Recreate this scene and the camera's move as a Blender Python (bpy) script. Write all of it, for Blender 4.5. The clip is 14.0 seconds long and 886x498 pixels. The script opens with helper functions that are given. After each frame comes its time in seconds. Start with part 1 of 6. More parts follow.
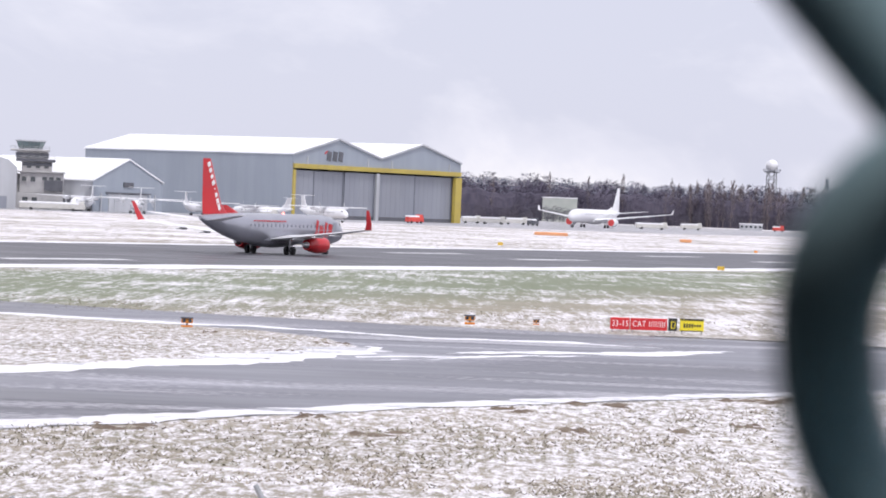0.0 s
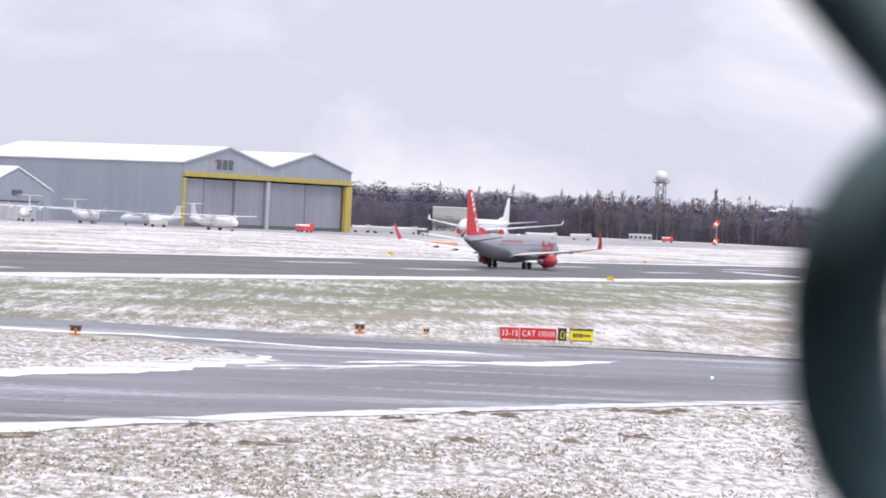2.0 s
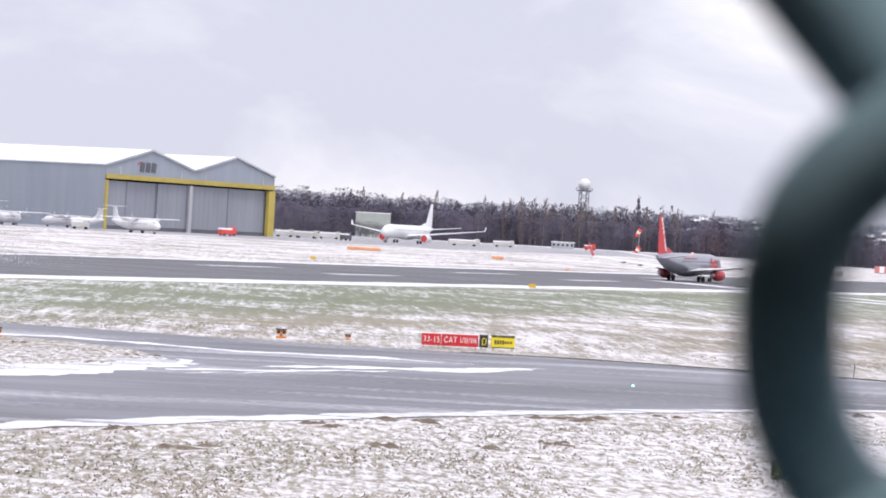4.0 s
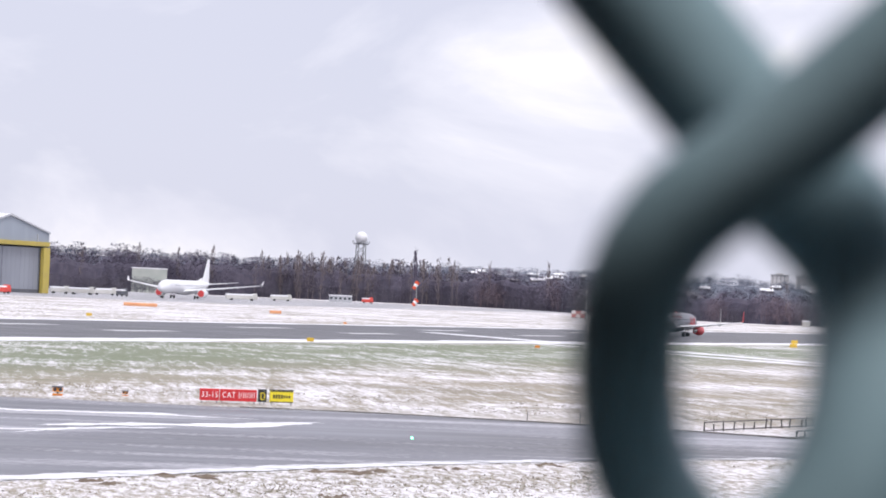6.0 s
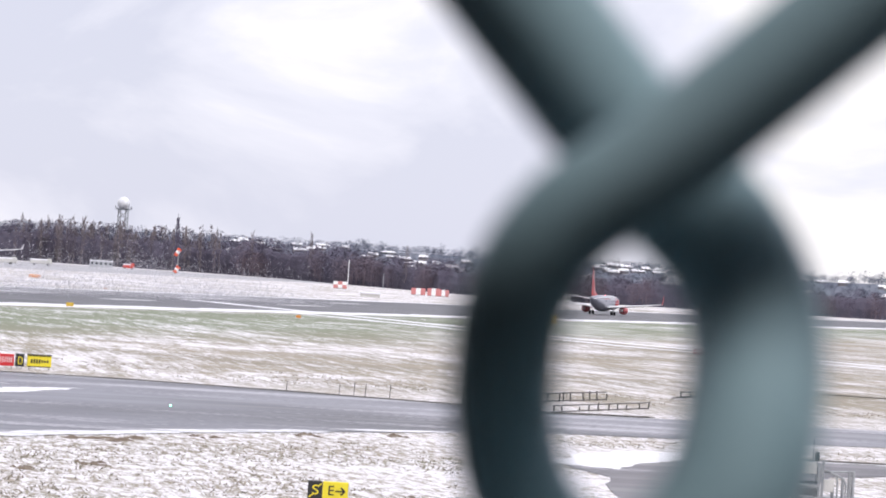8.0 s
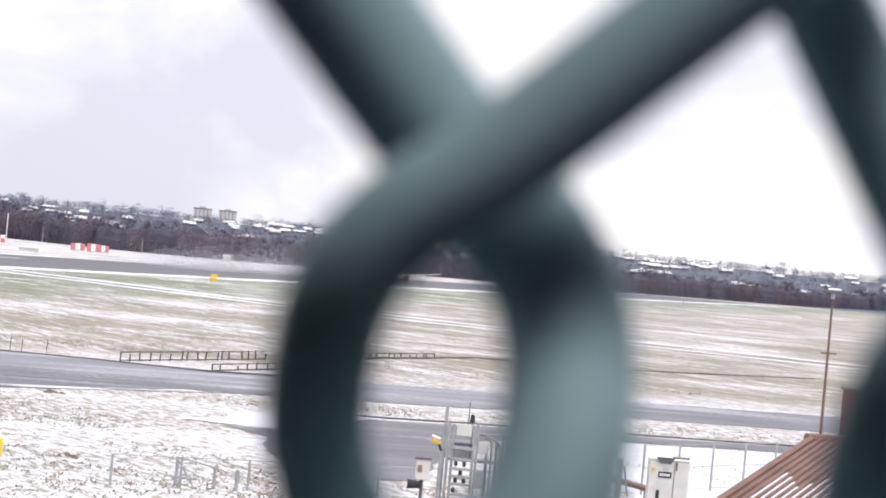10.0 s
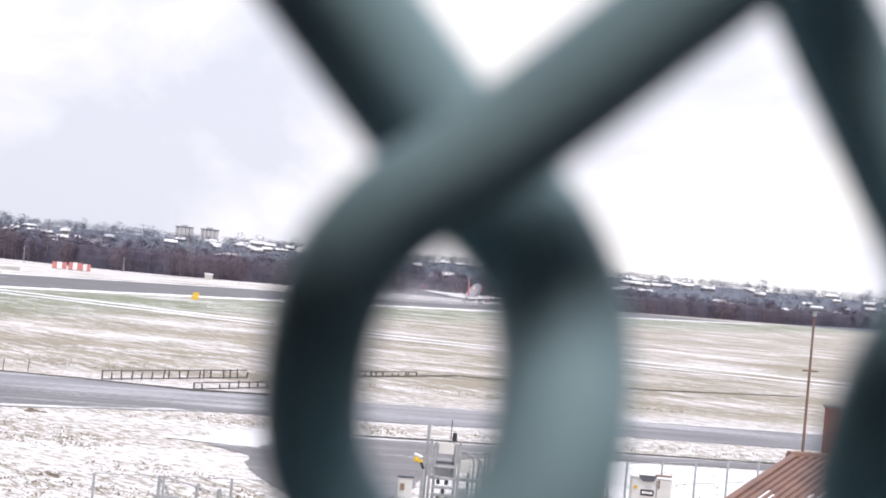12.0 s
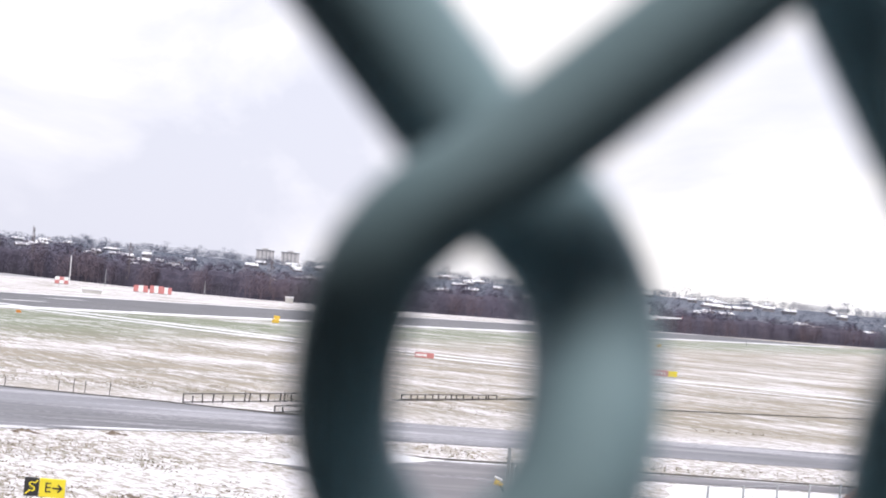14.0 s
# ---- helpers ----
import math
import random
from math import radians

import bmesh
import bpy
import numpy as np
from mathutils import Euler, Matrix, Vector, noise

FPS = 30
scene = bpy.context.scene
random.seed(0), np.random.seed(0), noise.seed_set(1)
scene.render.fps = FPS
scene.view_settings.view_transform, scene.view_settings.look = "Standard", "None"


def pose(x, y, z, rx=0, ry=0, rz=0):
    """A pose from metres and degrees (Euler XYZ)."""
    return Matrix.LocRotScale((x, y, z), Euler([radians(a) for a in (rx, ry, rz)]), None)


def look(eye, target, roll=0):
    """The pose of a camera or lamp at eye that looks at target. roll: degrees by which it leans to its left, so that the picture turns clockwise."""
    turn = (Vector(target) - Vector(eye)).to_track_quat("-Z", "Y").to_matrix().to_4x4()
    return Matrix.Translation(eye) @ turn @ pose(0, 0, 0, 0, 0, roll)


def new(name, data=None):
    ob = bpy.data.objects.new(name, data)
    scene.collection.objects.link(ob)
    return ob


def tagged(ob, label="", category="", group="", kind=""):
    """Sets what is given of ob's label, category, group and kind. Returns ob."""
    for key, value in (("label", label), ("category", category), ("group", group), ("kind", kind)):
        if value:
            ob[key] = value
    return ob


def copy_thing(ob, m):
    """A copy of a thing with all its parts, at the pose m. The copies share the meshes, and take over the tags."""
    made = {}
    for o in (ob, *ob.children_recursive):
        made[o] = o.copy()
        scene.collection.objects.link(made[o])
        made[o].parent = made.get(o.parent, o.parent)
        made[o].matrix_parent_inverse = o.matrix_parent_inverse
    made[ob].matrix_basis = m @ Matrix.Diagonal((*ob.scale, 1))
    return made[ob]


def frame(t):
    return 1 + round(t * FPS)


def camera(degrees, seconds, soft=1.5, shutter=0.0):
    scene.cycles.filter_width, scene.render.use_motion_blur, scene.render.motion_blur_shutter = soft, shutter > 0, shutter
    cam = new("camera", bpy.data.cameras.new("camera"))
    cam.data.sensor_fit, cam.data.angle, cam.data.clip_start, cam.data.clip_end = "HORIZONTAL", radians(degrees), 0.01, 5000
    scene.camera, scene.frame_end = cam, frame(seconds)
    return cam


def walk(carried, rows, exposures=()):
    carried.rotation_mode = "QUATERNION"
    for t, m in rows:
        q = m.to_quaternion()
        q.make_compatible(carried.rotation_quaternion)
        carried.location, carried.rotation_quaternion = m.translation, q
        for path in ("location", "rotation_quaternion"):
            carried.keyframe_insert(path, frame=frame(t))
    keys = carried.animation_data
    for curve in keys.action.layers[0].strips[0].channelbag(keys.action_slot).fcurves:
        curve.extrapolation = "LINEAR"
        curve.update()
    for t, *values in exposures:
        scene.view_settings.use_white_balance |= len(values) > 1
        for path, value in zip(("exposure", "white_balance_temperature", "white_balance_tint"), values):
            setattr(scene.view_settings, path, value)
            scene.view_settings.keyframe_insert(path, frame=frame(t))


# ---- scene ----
from mathutils import geometry

# ---- camera: a hand-held pan behind a wire fence, 7.1 m above the airfield ----
cam = camera(17.823, 14.0, soft=1.85)
cam.data.dof.use_dof = True
cam.data.dof.focus_distance = 350.0
cam.data.dof.aperture_fstop = 62.0


def aim(yaw, pitch, roll, x, y, z):
    a, b = radians(yaw), radians(pitch)
    way = Vector((math.sin(a) * math.cos(b), math.cos(a) * math.cos(b), math.sin(b)))
    return look((x, y, z), Vector((x, y, z)) + way * 100, roll)


# seconds, compass turn, tilt, lean, place of the eye
PATH = [
    (0, -0.000, -0.894, 2.300, 0.02041, -0.00659, 7.10056),
    (0.5, -0.251, 0.241, 2.350, 0.01894, -0.00658, 7.09705),
    (1, 0.019, -0.130, 2.729, 0.01850, -0.00652, 7.09905),
    (1.5, -0.916, -1.394, 2.599, 0.01933, -0.00704, 7.09951),
    (2, 2.218, -0.611, 2.587, 0.01459, -0.00564, 7.09903),
    (2.5, 3.929, -0.947, 3.168, 0.01317, -0.00499, 7.09926),
    (3, 3.612, -0.870, 3.295, 0.01387, -0.00514, 7.09903),
    (5.5, 6.400, 0.614, 2.683, 0.01159, -0.00394, 7.09688),
    (6, 8.232, 0.897, 2.559, 0.01079, -0.00339, 7.09721),
    (6.5, 8.575, 0.955, 2.796, 0.01001, -0.00320, 7.09744),
    (7, 9.032, 0.991, 3.002, 0.00977, -0.00307, 7.09743),
    (7.5, 10.149, 1.035, 3.338, 0.00843, -0.00264, 7.09739),
    (8, 13.062, 0.564, 3.852, 0.00532, -0.00167, 7.09839),
    (8.5, 16.267, 0.389, 4.535, 0.00200, -0.00061, 7.09932),
    (9, 18.585, 0.163, 5.193, 0.00000, 0.00000, 7.10000),
    (11.5, 20.365, 0.557, 5.177, -0.00255, 0.00086, 7.09894),
    (12, 20.291, 0.692, 5.135, -0.00243, 0.00083, 7.09853),
    (12.5, 20.027, 0.564, 4.931, -0.00212, 0.00072, 7.09861),
    (13, 19.826, 0.489, 4.611, -0.00226, 0.00078, 7.09880),
    (13.5, 20.274, 0.714, 4.578, -0.00263, 0.00091, 7.09838),
    (14, 18.629, 1.015, 5.102, -0.00006, 0.00011, 7.09780),
]
EXPOSURES = [(0.0, 0.33, 6280, 11.5), (6.0, 0.35, 6280, 11.5), (7.5, 0.37, 6300, 11), (9.0, 0.42, 6400, 10.5), (11.5, 0.5, 6430, 10), (14.0, 0.5, 6430, 10)]
walk(cam, [(r[0], aim(*r[1:])) for r in PATH], EXPOSURES)

# ---- world and sun: a bright overcast winter sky ----
SUN_TURN, SUN_UP = radians(162), radians(64)


def sky_world():
    w = bpy.data.worlds.new("overcast_sky")
    scene.world = w
    w.use_nodes = True
    nt = w.node_tree
    nt.nodes.clear()
    n, link = nt.nodes.new, nt.links.new
    out, bg = n("ShaderNodeOutputWorld"), n("ShaderNodeBackground")
    sky = n("ShaderNodeTexSky")
    sky.sky_type, sky.sun_disc = "NISHITA", False
    sky.sun_elevation, sky.sun_rotation = SUN_UP, SUN_TURN
    gain = n("ShaderNodeVectorMath")
    gain.operation, gain.inputs[3].default_value = "SCALE", 0.09
    link(sky.outputs[0], gain.inputs[0])
    tc, mp = n("ShaderNodeTexCoord"), n("ShaderNodeMapping")
    mp.inputs["Scale"].default_value = (1.0, 1.0, 1.9)
    link(tc.outputs["Generated"], mp.inputs[0])
    big, small = n("ShaderNodeTexNoise"), n("ShaderNodeTexNoise")
    big.inputs["Scale"].default_value, big.inputs["Detail"].default_value = 8.0, 8.0
    big.inputs["Roughness"].default_value, big.inputs["Distortion"].default_value = 0.55, 0.4
    small.inputs["Scale"].default_value, small.inputs["Detail"].default_value = 2.2, 3.0
    link(mp.outputs[0], big.inputs["Vector"])
    link(mp.outputs[0], small.inputs["Vector"])
    add = n("ShaderNodeMath")
    add.operation = "MULTIPLY_ADD"
    add.inputs[1].default_value = 0.55
    link(small.outputs[0], add.inputs[0])
    half = n("ShaderNodeMath")
    half.operation, half.inputs[1].default_value = "MULTIPLY", 0.5
    link(big.outputs[0], half.inputs[0])
    link(half.outputs[0], add.inputs[2])
    ramp = n("ShaderNodeValToRGB")
    ramp.color_ramp.elements[0].position, ramp.color_ramp.elements[0].color = 0.455, (0.60, 0.60, 0.69, 1)
    ramp.color_ramp.elements[1].position, ramp.color_ramp.elements[1].color = 0.578, (0.90, 0.86, 0.865, 1)
    mid = ramp.color_ramp.elements.new(0.525)
    mid.color = (0.725, 0.712, 0.782, 1)
    link(add.outputs[0], ramp.inputs[0])
    mix = n("ShaderNodeMix")
    mix.data_type = "RGBA"
    mix.inputs["Factor"].default_value = 0.92
    link(gain.outputs[0], mix.inputs[6])
    link(ramp.outputs[0], mix.inputs[7])
    # the cloud thins towards the sun's side
    side, rise = n("ShaderNodeVectorMath"), n("ShaderNodeMapRange")
    side.operation, side.inputs[1].default_value = "DOT_PRODUCT", (0.91, -0.41, 0.1)
    link(tc.outputs["Generated"], side.inputs[0])
    rise.inputs[1].default_value, rise.inputs[2].default_value = -0.3, 1.0
    rise.inputs[3].default_value, rise.inputs[4].default_value = 0.98, 1.22
    link(side.outputs["Value"], rise.inputs[0])
    link(mix.outputs[2], bg.inputs[0])
    link(rise.outputs[0], bg.inputs[1])
    link(bg.outputs[0], out.inputs[0])


sky_world()
sun = new("sun", bpy.data.lights.new("sun", "SUN"))
sun.data.energy, sun.data.angle, sun.data.color = 1.62, radians(18), (1.0, 0.97, 0.93)
sun.matrix_world = look((0, 0, 60), Vector((0, 0, 60)) - Vector((math.sin(SUN_TURN) * math.cos(SUN_UP), math.cos(SUN_TURN) * math.cos(SUN_UP), math.sin(SUN_UP))))

# ---- materials ----


def material(name, colour, rough=0.6, metal=0.0, second=None, scale=1.0, detail=4.0, stretch=(1, 1, 1), low=0.4, high=0.65, bump=0.0, bump_scale=None, gloss=0.5, random_hue=0.0, stains=0.0):
    """A surface of two tones mixed by noise at real-world size, with fine relief and broad stains."""
    m = bpy.data.materials.new(name)
    m.use_nodes = True
    nt = m.node_tree
    n, link = nt.nodes.new, nt.links.new
    b = nt.nodes["Principled BSDF"]
    b.inputs["Roughness"].default_value, b.inputs["Metallic"].default_value = rough, metal
    b.inputs["Specular IOR Level"].default_value = gloss
    b.inputs["Base Color"].default_value = (*colour, 1)
    tc, mp = n("ShaderNodeTexCoord"), n("ShaderNodeMapping")
    mp.inputs["Scale"].default_value = stretch
    link(tc.outputs["Object"], mp.inputs[0])
    last = None
    if second:
        t, r, mix = n("ShaderNodeTexNoise"), n("ShaderNodeMapRange"), n("ShaderNodeMix")
        t.inputs["Scale"].default_value, t.inputs["Detail"].default_value = scale, detail
        link(mp.outputs[0], t.inputs["Vector"])
        r.inputs[1].default_value, r.inputs[2].default_value = low, high
        link(t.outputs[0], r.inputs[0])
        mix.data_type = "RGBA"
        mix.inputs[6].default_value, mix.inputs[7].default_value = (*colour, 1), (*second, 1)
        link(r.outputs[0], mix.inputs["Factor"])
        last = mix.outputs[2]
    if stains:
        t, r, mix = n("ShaderNodeTexNoise"), n("ShaderNodeMapRange"), n("ShaderNodeMix")
        t.inputs["Scale"].default_value, t.inputs["Detail"].default_value = scale * 0.13, 5.0
        link(tc.outputs["Object"], t.inputs["Vector"])
        r.inputs[1].default_value, r.inputs[2].default_value, r.inputs[4].default_value = 0.45, 0.75, stains
        link(t.outputs[0], r.inputs[0])
        mix.data_type, mix.blend_type = "RGBA", "MULTIPLY"
        link(r.outputs[0], mix.inputs["Factor"])
        mix.inputs[7].default_value = (0.55, 0.52, 0.48, 1)
        if last:
            link(last, mix.inputs[6])
        else:
            mix.inputs[6].default_value = (*colour, 1)
        last = mix.outputs[2]
    if random_hue:
        info, hsv, r = n("ShaderNodeObjectInfo"), n("ShaderNodeHueSaturation"), n("ShaderNodeMapRange")
        r.inputs[3].default_value, r.inputs[4].default_value = 1 - random_hue, 1 + random_hue
        link(info.outputs["Random"], r.inputs[0])
        link(r.outputs[0], hsv.inputs["Value"])
        if last:
            link(last, hsv.inputs["Color"])
        else:
            hsv.inputs["Color"].default_value = (*colour, 1)
        last = hsv.outputs[0]
    if last:
        link(last, b.inputs["Base Color"])
    if bump:
        t, bp = n("ShaderNodeTexNoise"), n("ShaderNodeBump")
        t.inputs["Scale"].default_value, t.inputs["Detail"].default_value = bump_scale or scale * 4, 4.0
        link(mp.outputs[0], t.inputs["Vector"])
        bp.inputs["Strength"].default_value = bump
        link(t.outputs[0], bp.inputs["Height"])
        link(bp.outputs[0], b.inputs["Normal"])
    return m


RUN_TURN = radians(33.0)                      # compass turn of the runway
RUN_U = Vector((math.sin(RUN_TURN), math.cos(RUN_TURN), 0))
RUN_N = Vector((math.cos(RUN_TURN), -math.sin(RUN_TURN), 0))
RUN_O = Vector((-19.4, 355.0, 0))
RUN_NEAR, RUN_FAR = 33.0, -38.0


def ground_material():
    """Thin thawing snow over winter grass: blades, mown swathes, a green strip along the runway."""
    m = bpy.data.materials.new("snowy_grass")
    m.use_nodes = True
    nt = m.node_tree
    n, link = nt.nodes.new, nt.links.new
    b = nt.nodes["Principled BSDF"]
    b.inputs["Roughness"].default_value = 0.85
    b.inputs["Specular IOR Level"].default_value = 0.2
    tc = n("ShaderNodeTexCoord")

    def noise_at(scale, stretch, turn=0.0, detail=4.0, rough=0.55):
        mp, t = n("ShaderNodeMapping"), n("ShaderNodeTexNoise")
        mp.inputs["Rotation"].default_value = (0, 0, turn)
        mp.inputs["Scale"].default_value = stretch
        link(tc.outputs["Object"], mp.inputs[0])
        link(mp.outputs[0], t.inputs["Vector"])
        t.inputs["Scale"].default_value, t.inputs["Detail"].default_value, t.inputs["Roughness"].default_value = scale, detail, rough
        return t.outputs[0]

    def ranged(v, a, z, lo=0.0, hi=1.0):
        r = n("ShaderNodeMapRange")
        for i, q in ((1, a), (2, z), (3, lo), (4, hi)):
            r.inputs[i].default_value = q
        link(v, r.inputs[0])
        return r.outputs[0]

    def calc(op, p, q):
        k = n("ShaderNodeMath")
        k.operation = op
        for i, v in enumerate((p, q)):
            if isinstance(v, (int, float)):
                k.inputs[i].default_value = v
            else:
                link(v, k.inputs[i])
        return k.outputs[0]

    def mixed(f, p, q):
        k = n("ShaderNodeMix")
        k.data_type = "RGBA"
        link(f, k.inputs["Factor"])
        for i, v in ((6, p), (7, q)):
            if isinstance(v, tuple):
                k.inputs[i].default_value = (*v, 1)
            else:
                link(v, k.inputs[i])
        return k.outputs[2]

    # distance across the runway's line, for the mown green strip beside it
    dot = n("ShaderNodeVectorMath")
    dot.operation = "DOT_PRODUCT"
    dot.inputs[1].default_value = RUN_N
    link(tc.outputs["Object"], dot.inputs[0])
    across = calc("SUBTRACT", dot.outputs["Value"], RUN_N.dot(RUN_O))
    wob = calc("ADD", across, calc("MULTIPLY", calc("SUBTRACT", noise_at(0.012, (1, 1, 1)), 0.5), 50.0))
    green = calc("MULTIPLY", ranged(wob, 36, 46), ranged(wob, 112, 78))
    near = n("ShaderNodeSeparateXYZ")
    link(tc.outputs["Object"], near.inputs[0])
    foreground = ranged(near.outputs["Y"], 175, 145)
    grass = mixed(ranged(noise_at(0.06, (0.5, 1, 1), -0.2), 0.42, 0.6), (0.285, 0.255, 0.205), (0.345, 0.305, 0.25))
    grass = mixed(calc("MULTIPLY", green, 0.8), grass, (0.195, 0.232, 0.16))
    grass = mixed(ranged(noise_at(0.5, (1, 1, 1)), 0.55, 0.75, 0, 0.6), grass, (0.11, 0.13, 0.05))
    # snow: broad drifts, swathes left by mowing, and tussock noise stretched along the camera's view
    drifts = noise_at(0.035, (0.45, 1, 1), -0.35)
    swathe = noise_at(0.16, (0.16, 1.0, 1), -0.62, 3.0)
    furrow = noise_at(0.55, (1.0, 0.10, 1), 0.62, 4.0)
    tuss = noise_at(2.6, (1.0, 0.30, 1), 0.12, 6.0, 0.72)
    fine = noise_at(7.0, (1, 0.24, 1), 0.12, 5.0, 0.75)
    cover = calc("ADD", calc("MULTIPLY", drifts, 0.28), calc("MULTIPLY", swathe, 0.32))
    cover = calc("ADD", cover, calc("MULTIPLY", tuss, 1.5))
    cover = calc("ADD", cover, calc("MULTIPLY", fine, 0.75))
    cover = calc("ADD", cover, calc("ADD", calc("MULTIPLY", foreground, 0.06), ranged(near.outputs["X"], 4, 34, 0.0, 0.04)))
    cover = calc("SUBTRACT", cover, calc("MULTIPLY", green, 0.06))
    # drawn out along y so the specks look upright from the camera
    speck = calc("ADD", calc("MULTIPLY", noise_at(2.8, (1.0, 0.20, 1), 0.08, 5.0, 0.75), 0.6), calc("MULTIPLY", noise_at(1.3, (1.0, 0.07, 1), 0.14, 4.0, 0.7), 0.45))
    far = calc("ADD", calc("MULTIPLY", noise_at(0.05, (0.8, 0.6, 1), -0.5, 6.0, 0.62), 0.55), calc("MULTIPLY", calc("ADD", calc("MULTIPLY", furrow, 0.5), calc("MULTIPLY", noise_at(0.5, (0.14, 0.42, 1), -0.4, 4.0), 0.5)), 0.55))
    far = calc("ADD", far, calc("MULTIPLY", speck, 1.0))
    far = calc("ADD", calc("SUBTRACT", far, calc("MULTIPLY", green, 0.03)), ranged(across, -30, -70, 0.0, 0.07))
    snow = calc("ADD", calc("MULTIPLY", ranged(cover, 1.38, 1.62), foreground), calc("MULTIPLY", ranged(far, 1.04, 1.21), calc("SUBTRACT", 1.0, foreground)))
    colour = mixed(snow, grass, (0.78, 0.755, 0.795))
    link(colour, b.inputs["Base Color"])
    bp = n("ShaderNodeBump")
    bp.inputs["Strength"].default_value, bp.inputs["Distance"].default_value = 0.6, 0.12
    link(calc("ADD", calc("ADD", tuss, speck), calc("MULTIPLY", fine, 0.5)), bp.inputs["Height"])
    link(bp.outputs[0], b.inputs["Normal"])
    return m


def tarmac_material(name, dark, light, snow_amount, wet=0.3, turn=-RUN_TURN, streak=(0.12, 0.9, 1), slush_colour=(0.62, 0.61, 0.66), cover=0.85):
    """Wet asphalt with tyre-swept streaks and slush blown along it."""
    m = bpy.data.materials.new(name)
    m.use_nodes = True
    nt = m.node_tree
    n, link = nt.nodes.new, nt.links.new
    b = nt.nodes["Principled BSDF"]
    tc = n("ShaderNodeTexCoord")
    outs = []
    for scale, stretch, detail in ((0.5, streak, 5.0), (0.06, (0.5, 1, 1), 3.0), (2.5, (1, 1, 1), 4.0)):
        mp, t = n("ShaderNodeMapping"), n("ShaderNodeTexNoise")
        mp.inputs["Rotation"].default_value, mp.inputs["Scale"].default_value = (0, 0, turn), stretch
        link(tc.outputs["Object"], mp.inputs[0])
        link(mp.outputs[0], t.inputs["Vector"])
        t.inputs["Scale"].default_value, t.inputs["Detail"].default_value = scale, detail
        outs.append(t.outputs[0])
    base, slush = n("ShaderNodeMix"), n("ShaderNodeMix")
    base.data_type = slush.data_type = "RGBA"
    base.inputs[6].default_value, base.inputs[7].default_value = (*dark, 1), (*light, 1)
    r = n("ShaderNodeMapRange")
    r.inputs[1].default_value, r.inputs[2].default_value = 0.35, 0.65
    link(outs[1], r.inputs[0])
    link(r.outputs[0], base.inputs["Factor"])
    s = n("ShaderNodeMath")
    s.operation = "MULTIPLY_ADD"
    s.inputs[1].default_value = 0.35
    link(outs[2], s.inputs[0])
    link(outs[0], s.inputs[2])
    r2 = n("ShaderNodeMapRange")
    r2.inputs[1].default_value, r2.inputs[2].default_value, r2.inputs[4].default_value = 0.95 - snow_amount, 1.12 - snow_amount, cover
    link(s.outputs[0], r2.inputs[0])
    link(r2.outputs[0], slush.inputs["Factor"])
    link(base.outputs[2], slush.inputs[6])
    slush.inputs[7].default_value = (*slush_colour, 1)
    link(slush.outputs[2], b.inputs["Base Color"])
    rr = n("ShaderNodeMapRange")
    rr.inputs[1].default_value, rr.inputs[2].default_value = 0.3, 0.7
    rr.inputs[3].default_value, rr.inputs[4].default_value = wet, wet + 0.3
    link(outs[0], rr.inputs[0])
    link(rr.outputs[0], b.inputs["Roughness"])
    return m


GROUND = ground_material()
TARMAC = tarmac_material("wet_runway_asphalt", (0.075, 0.075, 0.087), (0.11, 0.108, 0.122), 0.02, 0.36)
TAXI = tarmac_material("slushy_taxiway_asphalt", (0.075, 0.074, 0.088), (0.21, 0.21, 0.245), 0.27, 0.30, turn=-0.08, streak=(0.07, 0.36, 1), cover=0.62)
APRON = tarmac_material("apron_concrete", (0.20, 0.20, 0.21), (0.34, 0.33, 0.35), 0.30, 0.5)
SNOW = material("snow", (0.83, 0.83, 0.87), 0.7, second=(0.70, 0.69, 0.73), scale=0.6, bump=0.3)
ROOF_SNOW = material("roof_snow", (0.87, 0.87, 0.90), 0.75, second=(0.72, 0.71, 0.73), scale=0.05, low=0.55, high=0.7, bump=0.1)
PAINT_WHITE = material("road_paint", (0.75, 0.75, 0.77), 0.5, second=(0.5, 0.5, 0.52), scale=0.8)
CLAD = material("grey_steel_cladding", (0.30, 0.335, 0.39), 0.5, second=(0.325, 0.36, 0.415), scale=0.25, stretch=(1, 1, 0.1), stains=0.12)
CLAD_PALE = material("pale_grey_cladding", (0.45, 0.46, 0.49), 0.55, second=(0.52, 0.53, 0.56), scale=0.2, stretch=(1, 1, 0.1), stains=0.25)
SHED_GREEN = material("pale_green_cladding", (0.40, 0.43, 0.40), 0.6, second=(0.45, 0.47, 0.44), scale=0.2, stains=0.2)
DOOR_GREY = material("hangar_door_steel", (0.26, 0.275, 0.32), 0.5, second=(0.29, 0.305, 0.35), scale=0.2, stretch=(1, 1, 0.15), stains=0.2)
# darker copy of the door steel, with the shade at leaf edges painted in
DOOR_DARK = material("shaded_door_edge_steel", (0.20, 0.21, 0.25), 0.5, second=(0.24, 0.25, 0.29), scale=0.5)
DARK_GREY = material("dark_grey_steel", (0.09, 0.095, 0.11), 0.5, second=(0.12, 0.12, 0.14), scale=0.5)
YELLOW = material("yellow_paint", (0.50, 0.395, 0.085), 0.5, second=(0.45, 0.35, 0.09), scale=0.3, stains=0.3)
PLANE_WHITE = material("aircraft_white_paint", (0.80, 0.80, 0.82), 0.28, second=(0.74, 0.74, 0.77), scale=0.12, stains=0.12)
PLANE_SILVER = material("aircraft_silver_paint", (0.33, 0.335, 0.385), 0.28, 0.35, second=(0.37, 0.375, 0.425), scale=0.3, stains=0.2)
